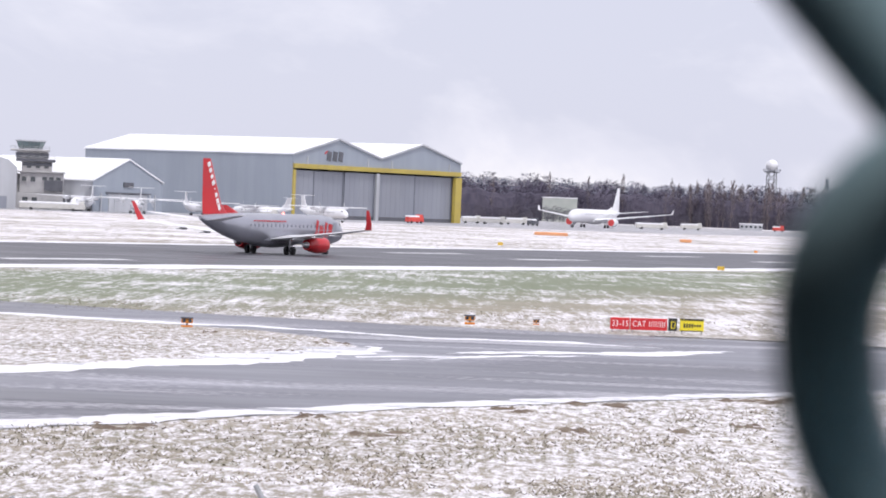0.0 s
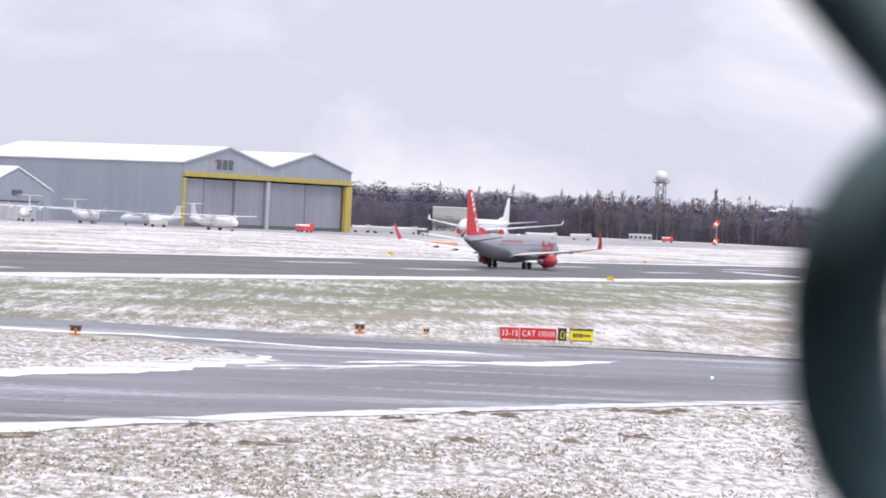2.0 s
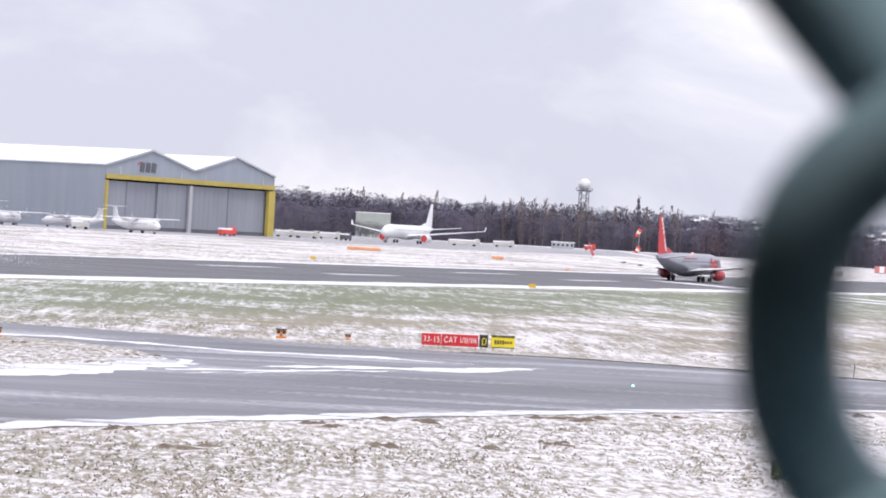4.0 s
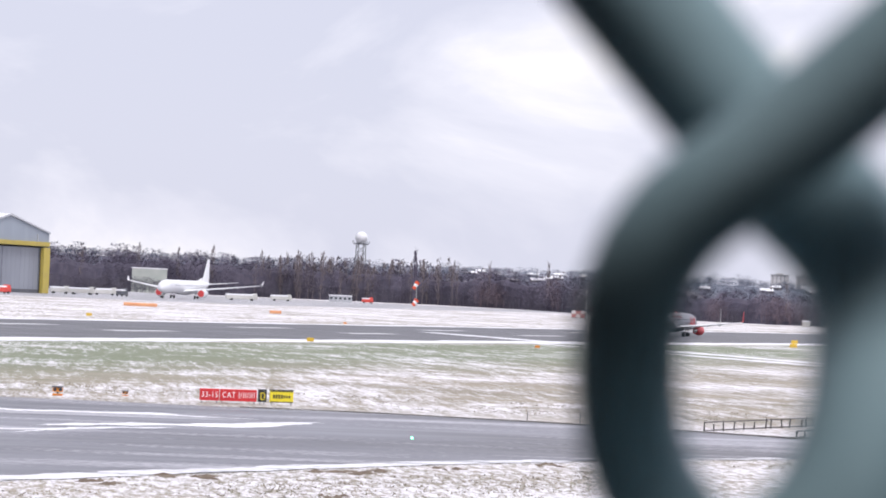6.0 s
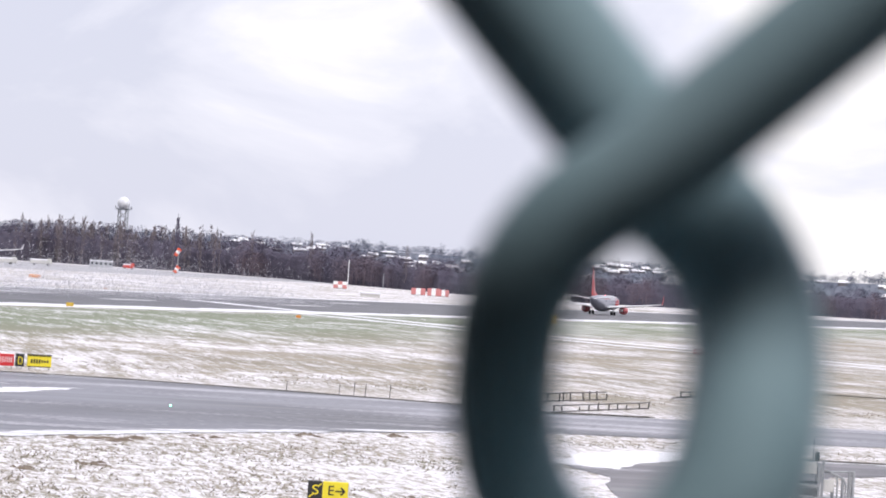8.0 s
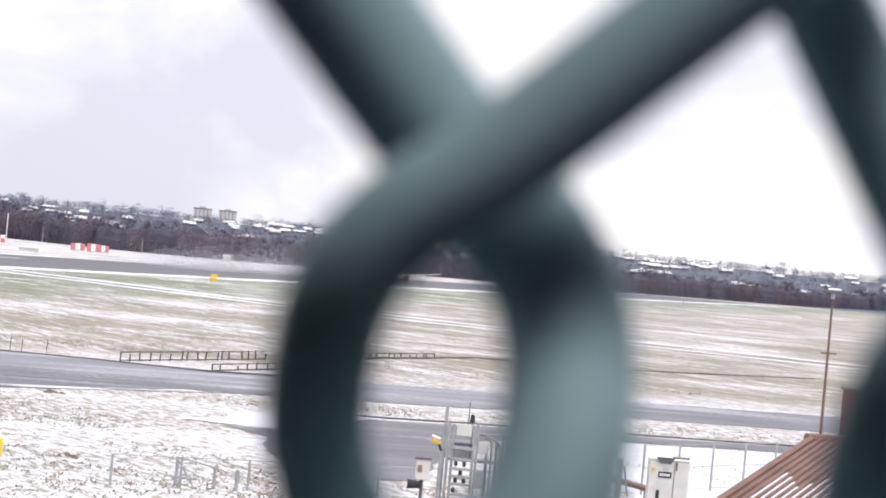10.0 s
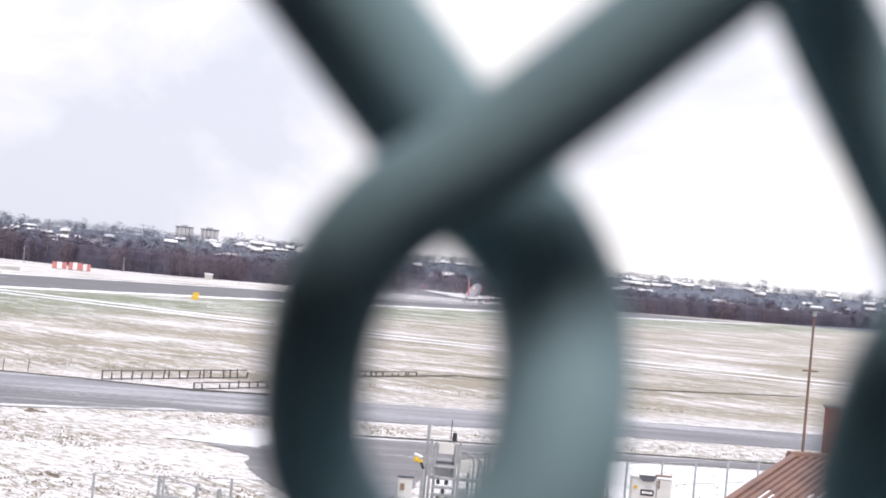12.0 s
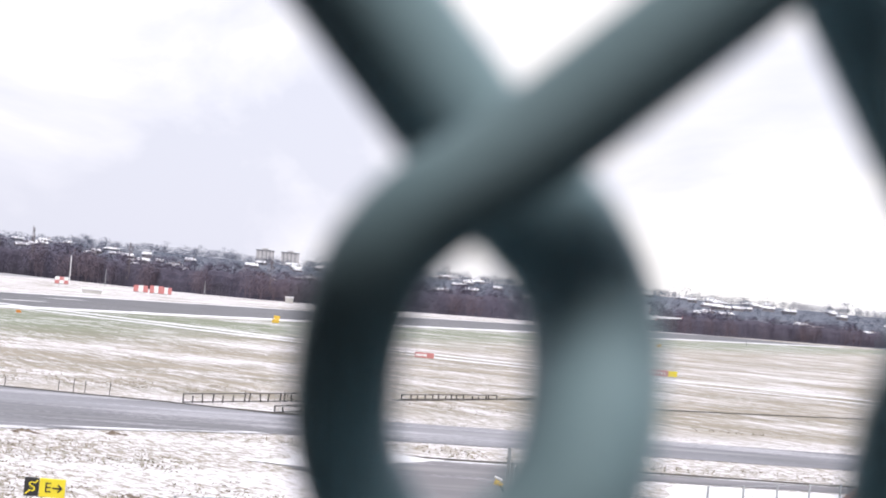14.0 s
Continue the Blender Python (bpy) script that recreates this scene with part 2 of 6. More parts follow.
PLANE_GREY = material("aircraft_grey_belly", (0.17, 0.17, 0.20), 0.4, second=(0.21, 0.21, 0.24), scale=0.3, stains=0.3)
PLANE_RED = material("aircraft_red_paint", (0.56, 0.012, 0.02), 0.3, second=(0.50, 0.012, 0.02), scale=0.3)
COVER_RED = material("red_engine_cover", (0.58, 0.06, 0.06), 0.8, second=(0.58, 0.07, 0.07), scale=1.0)
RUBBER = material("black_rubber", (0.025, 0.025, 0.028), 0.8, second=(0.04, 0.04, 0.042), scale=3.0)
METAL = material("bare_metal", (0.55, 0.55, 0.57), 0.35, 0.8, second=(0.45, 0.45, 0.47), scale=2.0)
GALV = material("galvanised_steel", (0.42, 0.43, 0.44), 0.5, 0.55, second=(0.32, 0.33, 0.34), scale=4.0)
GLASS_DARK = material("dark_window_glass", (0.05, 0.06, 0.07), 0.12, gloss=0.8)
GLASS_GREEN = material("green_tinted_glass", (0.15, 0.215, 0.22), 0.12, second=(0.20, 0.26, 0.265), scale=0.3, gloss=0.8)
RENDER_WHITE = material("white_render", (0.47, 0.46, 0.46), 0.8, second=(0.38, 0.37, 0.38), scale=0.3, stains=0.5)
SIGN_RED = material("red_sign_face", (0.62, 0.025, 0.03), 0.45, second=(0.55, 0.02, 0.03), scale=2.0)
SIGN_WHITE = material("white_sign_paint", (0.85, 0.85, 0.85), 0.45)
BOARD_YELLOW = material("amber_marker_paint", (0.72, 0.48, 0.05), 0.5, second=(0.62, 0.40, 0.05), scale=2.0)
SIGN_YELLOW = material("yellow_sign_face", (0.80, 0.66, 0.03), 0.45, second=(0.8, 0.66, 0.03), scale=2.0)
SIGN_BLACK = material("black_sign_face", (0.02, 0.02, 0.02), 0.5)
ORANGE = material("orange_plastic", (0.75, 0.28, 0.03), 0.5, second=(0.6, 0.2, 0.03), scale=2.0)
MARK_ORANGE = material("orange_barrier_plastic", (0.74, 0.36, 0.17), 0.6, second=(0.66, 0.30, 0.14), scale=0.4)
SOCK = material("orange_red_cloth", (0.85, 0.13, 0.05), 0.8, second=(0.75, 0.1, 0.05), scale=1.0)
TWIG_BROWN = material("russet_winter_twigs", (0.155, 0.118, 0.135), 0.95, gloss=0.1, second=(0.135, 0.108, 0.13), scale=0.03)
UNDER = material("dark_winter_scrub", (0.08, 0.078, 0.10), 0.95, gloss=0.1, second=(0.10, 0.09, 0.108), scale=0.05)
# the bluish purple stands for haze in front of the far woods
TWIG = material("hazy_winter_twigs", (0.13, 0.114, 0.152), 0.95, gloss=0.1, second=(0.112, 0.102, 0.142), scale=0.02, low=0.4, high=0.6)
# darker than the twigs, standing for shade inside the wood
WOOD = material("shaded_wood_shell", (0.092, 0.082, 0.108), 0.95, gloss=0.1, second=(0.07, 0.064, 0.09), scale=0.35, detail=8.0, stretch=(1, 1, 0.45), low=0.4, high=0.62)
TWIG_GOLD = material("pale_poplar_twigs", (0.20, 0.168, 0.172), 0.95, gloss=0.1, second=(0.165, 0.142, 0.155), scale=0.05)
# distant haze is mixed into the blue of these two colours
HAZE_TREES = material("haze_blue_crowns", (0.12, 0.132, 0.18), 0.95, gloss=0.1, second=(0.14, 0.15, 0.195), scale=0.03)
HILL = material("haze_blue_scrub_with_snow", (0.12, 0.135, 0.175), 0.95, second=(0.17, 0.18, 0.21), scale=0.02, detail=8.0, low=0.5, high=0.7)
RED_BRICK = material("red_chimney_brick", (0.33, 0.13, 0.085), 0.85, second=(0.24, 0.10, 0.07), scale=3.0)
BRICK = material("brown_brick", (0.22, 0.135, 0.10), 0.85, second=(0.16, 0.10, 0.08), scale=3.0, random_hue=0.3)
HOUSE_WALL = material("house_render_and_brick", (0.20, 0.17, 0.17), 0.85, second=(0.28, 0.25, 0.25), scale=0.05, random_hue=0.35)
FLAT_WALL = material("pale_concrete_flats", (0.66, 0.63, 0.63), 0.85, second=(0.58, 0.56, 0.56), scale=0.1)
ROOF_BROWN = material("brown_profiled_roof_sheet", (0.22, 0.115, 0.085), 0.45, second=(0.17, 0.09, 0.07), scale=1.5, stains=0.3)
CABINET = material("off_white_enamel", (0.66, 0.65, 0.62), 0.45, second=(0.58, 0.56, 0.53), scale=2.0, stains=0.35)
PVC = material("green_pvc_coating", (0.255, 0.365, 0.405), 0.6, second=(0.28, 0.39, 0.43), scale=120.0, bump=0.04, bump_scale=700.0, gloss=0.15)
DITCH = material("dark_ditch_strip", (0.05, 0.045, 0.04), 0.9, second=(0.11, 0.095, 0.075), scale=1.5)
# red paled in the colour itself for haze over the far boards
HAZED_RED = material("haze_paled_red_board", (0.60, 0.24, 0.23), 0.6, second=(0.56, 0.21, 0.20), scale=0.6)
RED_PAINT = material("red_board_paint", (0.72, 0.09, 0.07), 0.55, second=(0.62, 0.07, 0.06), scale=0.6)
DRIFT = tarmac_material("blown_snow_on_asphalt", (0.14, 0.14, 0.16), (0.30, 0.30, 0.33), 0.45, 0.56, turn=-0.1, streak=(0.16, 0.9, 1), slush_colour=(0.82, 0.81, 0.85))
ROAD_WET = tarmac_material("dark_wet_road_asphalt", (0.085, 0.08, 0.09), (0.16, 0.15, 0.165), 0.2, 0.34, turn=-0.5, streak=(0.1, 0.5, 1), cover=0.6)
SLUSH = tarmac_material("ridge_of_slush", (0.20, 0.20, 0.23), (0.34, 0.34, 0.37), 0.58, 0.56, turn=-0.1, streak=(0.3, 0.5, 1), slush_colour=(0.84, 0.83, 0.87), cover=0.95)
TINT = material("tinted_cabin_glass", (0.27, 0.275, 0.315), 0.25)
CLOD = material("torn_brown_turf", (0.13, 0.095, 0.07), 0.95, second=(0.20, 0.16, 0.12), scale=1.5)
STRAW = material("winter_straw", (0.36, 0.32, 0.265), 0.9, second=(0.28, 0.26, 0.20), scale=0.12)


SPRAY = material("fine_water_spray", (0.70, 0.69, 0.73), 0.9, second=(0.62, 0.61, 0.66), scale=0.1)
# near-black, for the unseen light blockers round the fence
BLOCKER = material("black_light_blocker", (0.022, 0.022, 0.024), 0.9, second=(0.03, 0.03, 0.03), scale=3.0)
CONCRETE = material("grey_concrete", (0.36, 0.355, 0.34), 0.85, second=(0.27, 0.265, 0.25), scale=1.5, bump=0.1, stains=0.3)
GREEN_LIGHT = bpy.data.materials.new("green_taxiway_light")
GREEN_LIGHT.use_nodes = True
GREEN_LIGHT.node_tree.nodes["Principled BSDF"].inputs["Emission Color"].default_value = (0.1, 1.0, 0.45, 1)
GREEN_LIGHT.node_tree.nodes["Principled BSDF"].inputs["Emission Strength"].default_value = 6.0
RED_LIGHT = bpy.data.materials.new("red_beacon_light")
RED_LIGHT.use_nodes = True
RED_LIGHT.node_tree.nodes["Principled BSDF"].inputs["Emission Color"].default_value = (1.0, 0.12, 0.06, 1)
RED_LIGHT.node_tree.nodes["Principled BSDF"].inputs["Emission Strength"].default_value = 6.0
FENCE_WOOD = material("weathered_fence_timber", (0.075, 0.066, 0.066), 0.9, second=(0.13, 0.12, 0.118), scale=1.5)



# ---- mesh helpers ----


def part(name, bm, mat, parent=None, label="", smooth=False):
    me = bpy.data.meshes.new(name)
    bmesh.ops.recalc_face_normals(bm, faces=bm.faces)
    if smooth:
        for f in bm.faces:
            f.smooth = True
    bm.to_mesh(me)
    bm.free()
    me.materials.append(mat)
    ob = new(name, me)
    if smooth:
        me.set_sharp_from_angle(angle=radians(40))
    if parent:
        ob.parent = parent
    return tagged(ob, label)


def shared(name, me, parent, m):
    ob = new(name, me)
    ob.parent = parent
    ob.matrix_basis = m
    return ob


def thing(name, m, label, category, group=""):
    ob = new(name)
    ob.empty_display_size = 0.2
    ob.matrix_world = m
    return tagged(ob, label, category, group)


def box(bm, sx, sy, sz, x=0, y=0, z=0, turn=None, bevel=0.0):
    m = Matrix.Translation((x, y, z)) @ (turn or Matrix()) @ Matrix.Diagonal((sx, sy, sz, 1))
    r = bmesh.ops.create_cube(bm, size=1, matrix=m)
    if bevel:
        edges = list({e for v in r["verts"] for e in v.link_edges})
        bmesh.ops.bevel(bm, geom=edges, offset=bevel, segments=1, affect="EDGES")
    return bm


def rod(bm, a, b, r0, r1=None, n=8, caps=True):
    a, b = Vector(a), Vector(b)
    d = b - a
    m = Matrix.Translation((a + b) / 2) @ d.to_track_quat("Z", "Y").to_matrix().to_4x4()
    bmesh.ops.create_cone(bm, cap_ends=caps, segments=n, radius1=r0, radius2=r0 if r1 is None else r1, depth=d.length, matrix=m)
    return bm


def loft(bm, rings, close=True):
    """Skin between rings of equal count, with closed ends."""
    vs = [[bm.verts.new(p) for p in ring] for ring in rings]
    k = len(vs[0])
    for a, b in zip(vs, vs[1:]):
        for i in range(k):
            j = (i + 1) % k
            bm.faces.new((a[i], a[j], b[j], b[i]))
    if close:
        bm.faces.new(vs[0])
        bm.faces.new(vs[-1][::-1])
    return bm


def prism(bm, outline, z0, z1):
    lo = [bm.verts.new((x, y, z0)) for x, y in outline]
    hi = [bm.verts.new((x, y, z1)) for x, y in outline]
    bm.faces.new(lo[::-1])
    bm.faces.new(hi)
    for i in range(len(lo)):
        j = (i + 1) % len(lo)
        bm.faces.new((lo[i], lo[j], hi[j], hi[i]))
    return bm


def sheet(bm, outline, z):
    vs = [bm.verts.new((x, y, z)) for x, y in outline]
    for tri in geometry.tessellate_polygon([[Vector((x, y, 0)) for x, y in outline]]):
        bm.faces.new([vs[i] for i in tri])
    return bm


def wavy(outline, step, amount, seed):
    """The outline cut into short pieces that wander a little, as a verge does."""
    out = []
    for i, (x0, y0) in enumerate(outline):
        x1, y1 = outline[(i + 1) % len(outline)]
        k = max(1, int(math.hypot(x1 - x0, y1 - y0) / step))
        for q in range(k):
            f = q / k
            x, y = x0 + (x1 - x0) * f, y0 + (y1 - y0) * f
            w = noise.noise_vector(Vector((x * 0.35, y * 0.35, seed))) + 0.7 * noise.noise_vector(Vector((x * 1.3, y * 1.3, seed + 7)))
            out.append((x + w.x * amount, y + w.y * amount))
    return out


def along(s, n, z=0.0):
    """A point s metres along the runway and n metres to its near side."""
    return RUN_O + RUN_U * s + RUN_N * n + Vector((0, 0, z))


def polar(az, d, z=0.0):
    return Vector((d * math.sin(radians(az)), d * math.cos(radians(az)), z))


# ---- the ground: one sheet to the horizon, with a viewing mound under the camera ----
def ground_height(x, y):
    r = math.hypot(x, y + 1.0)
    mound = 5.45 * max(0.0, min(1.0, (16.0 - r) / 13.0))
    return mound


def build_ground():
    bm = bmesh.new()
    rings = [0.6, 1.5, 3, 4.5, 6, 8, 10, 12, 14, 16, 20, 40, 70, 120, 250, 500, 1000, 2000, 4500]
    k = 48
    mid = bm.verts.new((0, -1, ground_height(0, -1)))
    prev = None
    for r in rings:
        ring = []
        for i in range(k):
            a = 2 * math.pi * i / k
            x, y = r * math.sin(a), r * math.cos(a) - 1
            ring.append(bm.verts.new((x, y, ground_height(x, y))))
        for i in range(k):
            j = (i + 1) % k
            if prev:
                bm.faces.new((prev[i], ring[i], ring[j], prev[j]))
            else:
                bm.faces.new((mid, ring[i], ring[j]))
        prev = ring
    tagged(part("ground", bm, GROUND), "grass airfield under thin thawing snow", "ground", kind="structure")


build_ground()
# unseen black floor block and walls, added to keep light off the fence wires
tagged(part("viewing_platform", prism(bmesh.new(), [(10.0 * math.cos(a), -1.0 + 10.0 * math.sin(a)) for a in (math.pi * k / 18 for k in range(36))], 0.0, 5.47), BLOCKER), "unseen black block under the fence, added to darken its wires", "platform", kind="structure")
tagged(part("wall_west", box(bmesh.new(), 0.012, 1.0, 2.3, -0.068, -0.28, 6.55), BLOCKER), "unseen dark side panel, added to keep light off the fence wires", "wall", kind="structure")
tagged(part("wall_south", box(bmesh.new(), 6.2, 0.15, 2.95, 0, -0.86, 6.875), BLOCKER), "unseen dark wall behind the camera, added to shade the fence wires", "wall", kind="structure")


def flat(name, outline, z, mat, label, category, step=6.0, amount=0.6, seed=1.0):
    bm = sheet(bmesh.new(), wavy(outline, step, amount, seed), z)
    return tagged(part(name, bm, mat), label, category, kind="structure")


def strip(s0, s1, n0, n1):
    return [tuple(along(s, n).xy) for s, n in ((s0, n0), (s1, n0), (s1, n1), (s0, n1))]


flat("runway", strip(-450, 1300, RUN_FAR, RUN_NEAR), 0.02, TARMAC, "dark wet asphalt runway swept clear of snow", "runway", 15, 0.8, 2)
flat("snow_bank_near", strip(-450, 1300, RUN_NEAR, RUN_NEAR + 9), 0.03, SNOW, "white bank of snow ploughed along the runway edge", "snow", 7, 2.0, 5)
flat("snow_bank_far", strip(-450, 1300, RUN_FAR - 6, RUN_FAR), 0.03, SNOW, "white bank of snow ploughed along the runway edge", "snow", 7, 1.5, 6)
flat("apron", [(-420, 860), (-60, 925), (80, 1000), (330, 1500), (60, 1560), (-420, 1350)], 0.02, APRON, "pale snowy concrete apron before the hangars", "apron", 20, 5, 7)
# taxiway fork in front: two branches round a snowy island
flat("taxiway", [(-60, 192), (-27.5, 176.2), (-16.3, 170.3), (-9.4, 167.9), (-2.6, 164.8), (4, 164.1), (10.5, 162.6), (20, 161.6), (28, 158.4), (36.4, 153.8), (41.5, 149.8), (52, 151), (66, 151.5), (82, 152), (140, 152), (140, 134), (71, 134), (57, 133.5), (36, 129.5), (24, 121.7), (14, 113), (-1.4, 97.3), (-13, 82.4), (-30, 64), (-60, 30), (-90, 60), (-90, 180)],
     0.02, TAXI, "grey taxiway fork with wind-blown slush", "taxiway", 3, 0.5, 3)
flat("verge_island", [(-60, 170), (-24, 158), (-14.8, 153.4), (-9.8, 150.4), (-5.6, 144.6), (-3.6, 138.0), (-5.6, 129.6), (-7.8, 124), (-11.4, 119.7), (-17.3, 111.2), (-40, 78), (-75, 110)],
     0.024, GROUND, "snowy grass island inside the taxiway fork", "verge", 3, 0.5, 4)
flat("snow_drift", [(-40, 77.4), (-16.8, 108), (-10.8, 117), (-3.4, 132.6), (-2.5, 135.5), (-5, 137), (-11.6, 121.3), (-17.3, 111), (-41, 80)], 0.028, DRIFT, "white snow drift along the taxiway island", "snow", 0.5, 1.5, 9)
flat("snow_drift", [(-60, 174), (-24.8, 160.2), (-14.9, 156.0), (-10.2, 156.0), (-5.4, 153.4), (0.2, 150.0), (6.8, 151.6), (12, 148.6), (6.5, 149.8), (0.2, 148.4), (-5.4, 151.6), (-10.2, 153.8), (-14.9, 154.0), (-24.8, 158.4), (-60, 171)], 0.028, SLUSH, "white snow drift along the taxiway centre", "snow", 0.5, 0.9, 10)
flat("snow_drift", [(-17.3, 111.4), (-11.4, 119.9), (-7.8, 124.4), (-4.0, 132.5), (-3.2, 138.6), (-2.4, 136.5), (-3.4, 130.5), (-6.4, 122.3), (-10.4, 116.6), (-16.6, 108.0), (-40, 76), (-41, 79)], 0.032, SLUSH, "white snow ridge round the island's tip", "snow", 0.5, 1.0, 15)
flat("snow_drift", [(-2.2, 127.2), (2.2, 133.6), (6.1, 136.6), (11.9, 141.0), (15.3, 148.2), (12.6, 145.8), (8.5, 141.6), (5.0, 140.2), (-0.4, 134.0), (2.0, 135.6), (6.2, 138.2), (9.6, 139.8), (5.8, 135.4), (2.0, 132.4), (-2.4, 126.4)], 0.028, SLUSH, "white snow drift along the taxiway centre", "snow", 0.5, 0.9, 11)
flat("snow_drift", [(-4.0, 128.6), (1.5, 131.3), (3.4, 133.6), (1.0, 132.4), (-3.6, 129.6)], 0.032, SLUSH, "thin blown snow line on the taxiway", "snow", 0.5, 0.8, 16)
flat("snow_drift", [(-60, 29.6), (-30, 63.7), (-13, 82.2), (-1.4, 97.1), (14, 112.8), (24, 121.6), (36, 129.4), (35, 130.2), (23, 122.7), (13, 114.2), (-2.3, 99.0), (-14, 84.6), (-31, 65.6), (-60, 32)], 0.028, DRIFT, "white snow drift along the near taxiway edge", "snow", 0.5, 0.6, 12)
flat("service_road", [(30.5, 108.5), (40.4, 117), (50, 118), (62, 118), (140, 119), (140, 114.5), (60, 114.2), (48.5, 113.4), (42, 108), (36, 97), (31, 86), (27, 84), (28, 92), (30.6, 102)], 0.02, ROAD_WET, "dark wet service road with slush", "road", 2, 0.3, 13)
flat("snow_drift", [(29.8, 108.8), (40.4, 117.9), (50, 119), (62, 119), (120, 120.2), (120, 119), (62, 118), (50, 118), (40.6, 116.9), (31, 108)], 0.028, DRIFT, "white snow drift along the service road", "snow", 1.0, 0.5, 14)
flat("snow_drift", [(29.4, 108.4), (32.5, 113.5), (35.7, 118.6), (42, 120), (41, 117.6), (37.5, 114.5), (34.4, 110.6), (32.2, 106.0)], 0.034, SLUSH, "white snow heaped at the head of the service road", "snow", 0.6, 0.6, 18)
flat("snow_field", [(37.5, 82), (43, 100), (49.5, 112.2), (62, 113.2), (110, 113.6), (110, 82)], 0.022, SNOW, "smooth white snow lying round the generator", "snow", 1.5, 0.8, 19)
# access tracks with snow across the far grass
for k, (line, wdt) in enumerate((([(70, 500), (80, 462), (94, 410), (104, 364), (120, 326), (143, 292), (165, 255), (215, 195)], 4.6), ([(74, 438), (88, 390), (100, 342), (113, 312), (128, 286), (150, 250)], 3.4))):
    out, back = [], []
    for i, p in enumerate(line):
        d = (Vector(line[min(i + 1, len(line) - 1)]) - Vector(line[max(i - 1, 0)])).normalized()
        nn = Vector((d.y, -d.x)) * wdt / 2
        out.append(tuple(Vector(p) + nn))
        back.append(tuple(Vector(p) - nn))
    flat("snow_track", out + back[::-1], 0.024 + 0.004 * k, SNOW, "white snowy track across the grass", "track", 5, 1.1, 20 + k)
for s, n, long in ((54, -14.5, 20), (52, 7.5, 18), (-66, 20, 20), (128, -14.5, 20), (124, 7.5, 18), (-70, -14, 20), (200, -14.5, 20), (196, 7.5, 20), (272, -14.5, 20)):
    tagged(part("runway_marking", sheet(bmesh.new(), strip(s - long / 2, s + long / 2, n - 1.6, n + 1.6), 0.04), PAINT_WHITE), "white painted touchdown bar on the runway", "marking", "touchdown markings", kind="structure")


# ---- the chain-link fence in front of the lens ----
PX = 0.135 / 5000.0
FENCE_K = Vector((0.04141, 0.12849, 7.10446))


def fence_panel():
    yaw, lean = radians(18.585), radians(5.193 - 8.3)
    right = Vector((math.cos(yaw), -math.sin(yaw), 0))
    fw = Vector((math.sin(yaw), math.cos(yaw), 0))
    up = Vector((0, 0, 1))
    lean_r = right * math.cos(lean) + up * math.sin(lean)
    lean_u = up * math.cos(lean) - right * math.sin(lean)
    basis = Matrix((lean_r, lean_u, -fw)).transposed().to_4x4()
    # centre of the loop next to the lens, from the notch above it
    centre = FENCE_K + right * (105 * PX) - up * (395 * PX) + right * (395 * PX * 0.09)
    fence = thing("wire_fence", Matrix.Translation(centre) @ basis, "green plastic-coated woven wire fence close before the camera", "fence")
    quarter = [(-232, 0), (-226, 95), (-196, 195), (-138, 280), (-62, 345), (36, 430), (251, 648)]
    half = quarter + [(502 - x, 1296 - y) for x, y in quarter[-2::-1]]
    period = half + [(x, 2592 - y) for x, y in half[-2:0:-1]]
    line = []
    for c in range(-10, 11):
        for i, (x, y) in enumerate(period):
            line.append((x, y + 2592 * c, i))

    def depth(y):
        ph = (y / 1296.0) % 2.0          # 0..1 rising to the right in front, 1..2 rising to the left behind
        return 165 * math.tanh(2.1 * math.sin(math.pi * ph))

    pts = []
    for x0, y0, _ in line[:-1]:
        pts.append(Vector((x0, y0, depth(y0))))
    # smooth the polyline once by cutting in extra points
    fine = []
    for i in range(1, len(pts) - 2):
        p0, p1, p2, p3 = pts[i - 1:i + 3]
        for f in (0.0, 0.5):
            fine.append(0.5 * ((2 * p1) + (p2 - p0) * f + (2 * p0 - 5 * p1 + 4 * p2 - p3) * f * f + (3 * p1 - p0 - 3 * p2 + p3) * f ** 3))

    def wire_skin(radius):
        rings = []
        for i, p in enumerate(fine):
            d = (fine[min(i + 1, len(fine) - 1)] - fine[max(i - 1, 0)]).normalized()
            a = d.cross(Vector((0, 0, 1))).normalized()
            b = a.cross(d)
            rings.append([(p + (a * math.cos(t) + b * math.sin(t)) * radius) * PX for t in (2 * math.pi * k / 12 for k in range(12))])
        return loft(bmesh.new(), rings)

    wire = part("wire", wire_skin(97), PVC, fence, smooth=True)
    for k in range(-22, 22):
        if k == 0 or -9 <= k <= -2:      # wires left out so the camera's view to the left stays clear
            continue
        m = Matrix.Translation((502 * k * PX, 0, 0))
        if k == -1:                      # made thicker and shifted to fit the camera's view
            thick = part("wire", wire_skin(124), PVC, fence, "thicker green wire sized to fit the camera's view", smooth=True)
            thick.matrix_basis = Matrix.Translation((-521 * PX, 1296 * PX, 0))
            continue
        if k % 2:
            m = Matrix.Translation((502 * k * PX, 1296 * PX, 0))
        if k == 1:                       # turned steeper about its upper knot to fit the camera's view
            knot = Matrix.Translation((560 * PX, 960 * PX, 0))
            m = knot @ Matrix.Rotation(radians(-11.5), 4, "Z") @ knot.inverted() @ Matrix.Translation((15 * PX, 0, 0)) @ m
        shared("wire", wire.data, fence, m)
    for side in (-1, 1):
        x = side * 0.31
        post = part("post", rod(bmesh.new(), (x, -1.75, -0.03), (x, 0.75, -0.03), 0.024, n=12), PVC, fence, "green steel fence post", smooth=True)
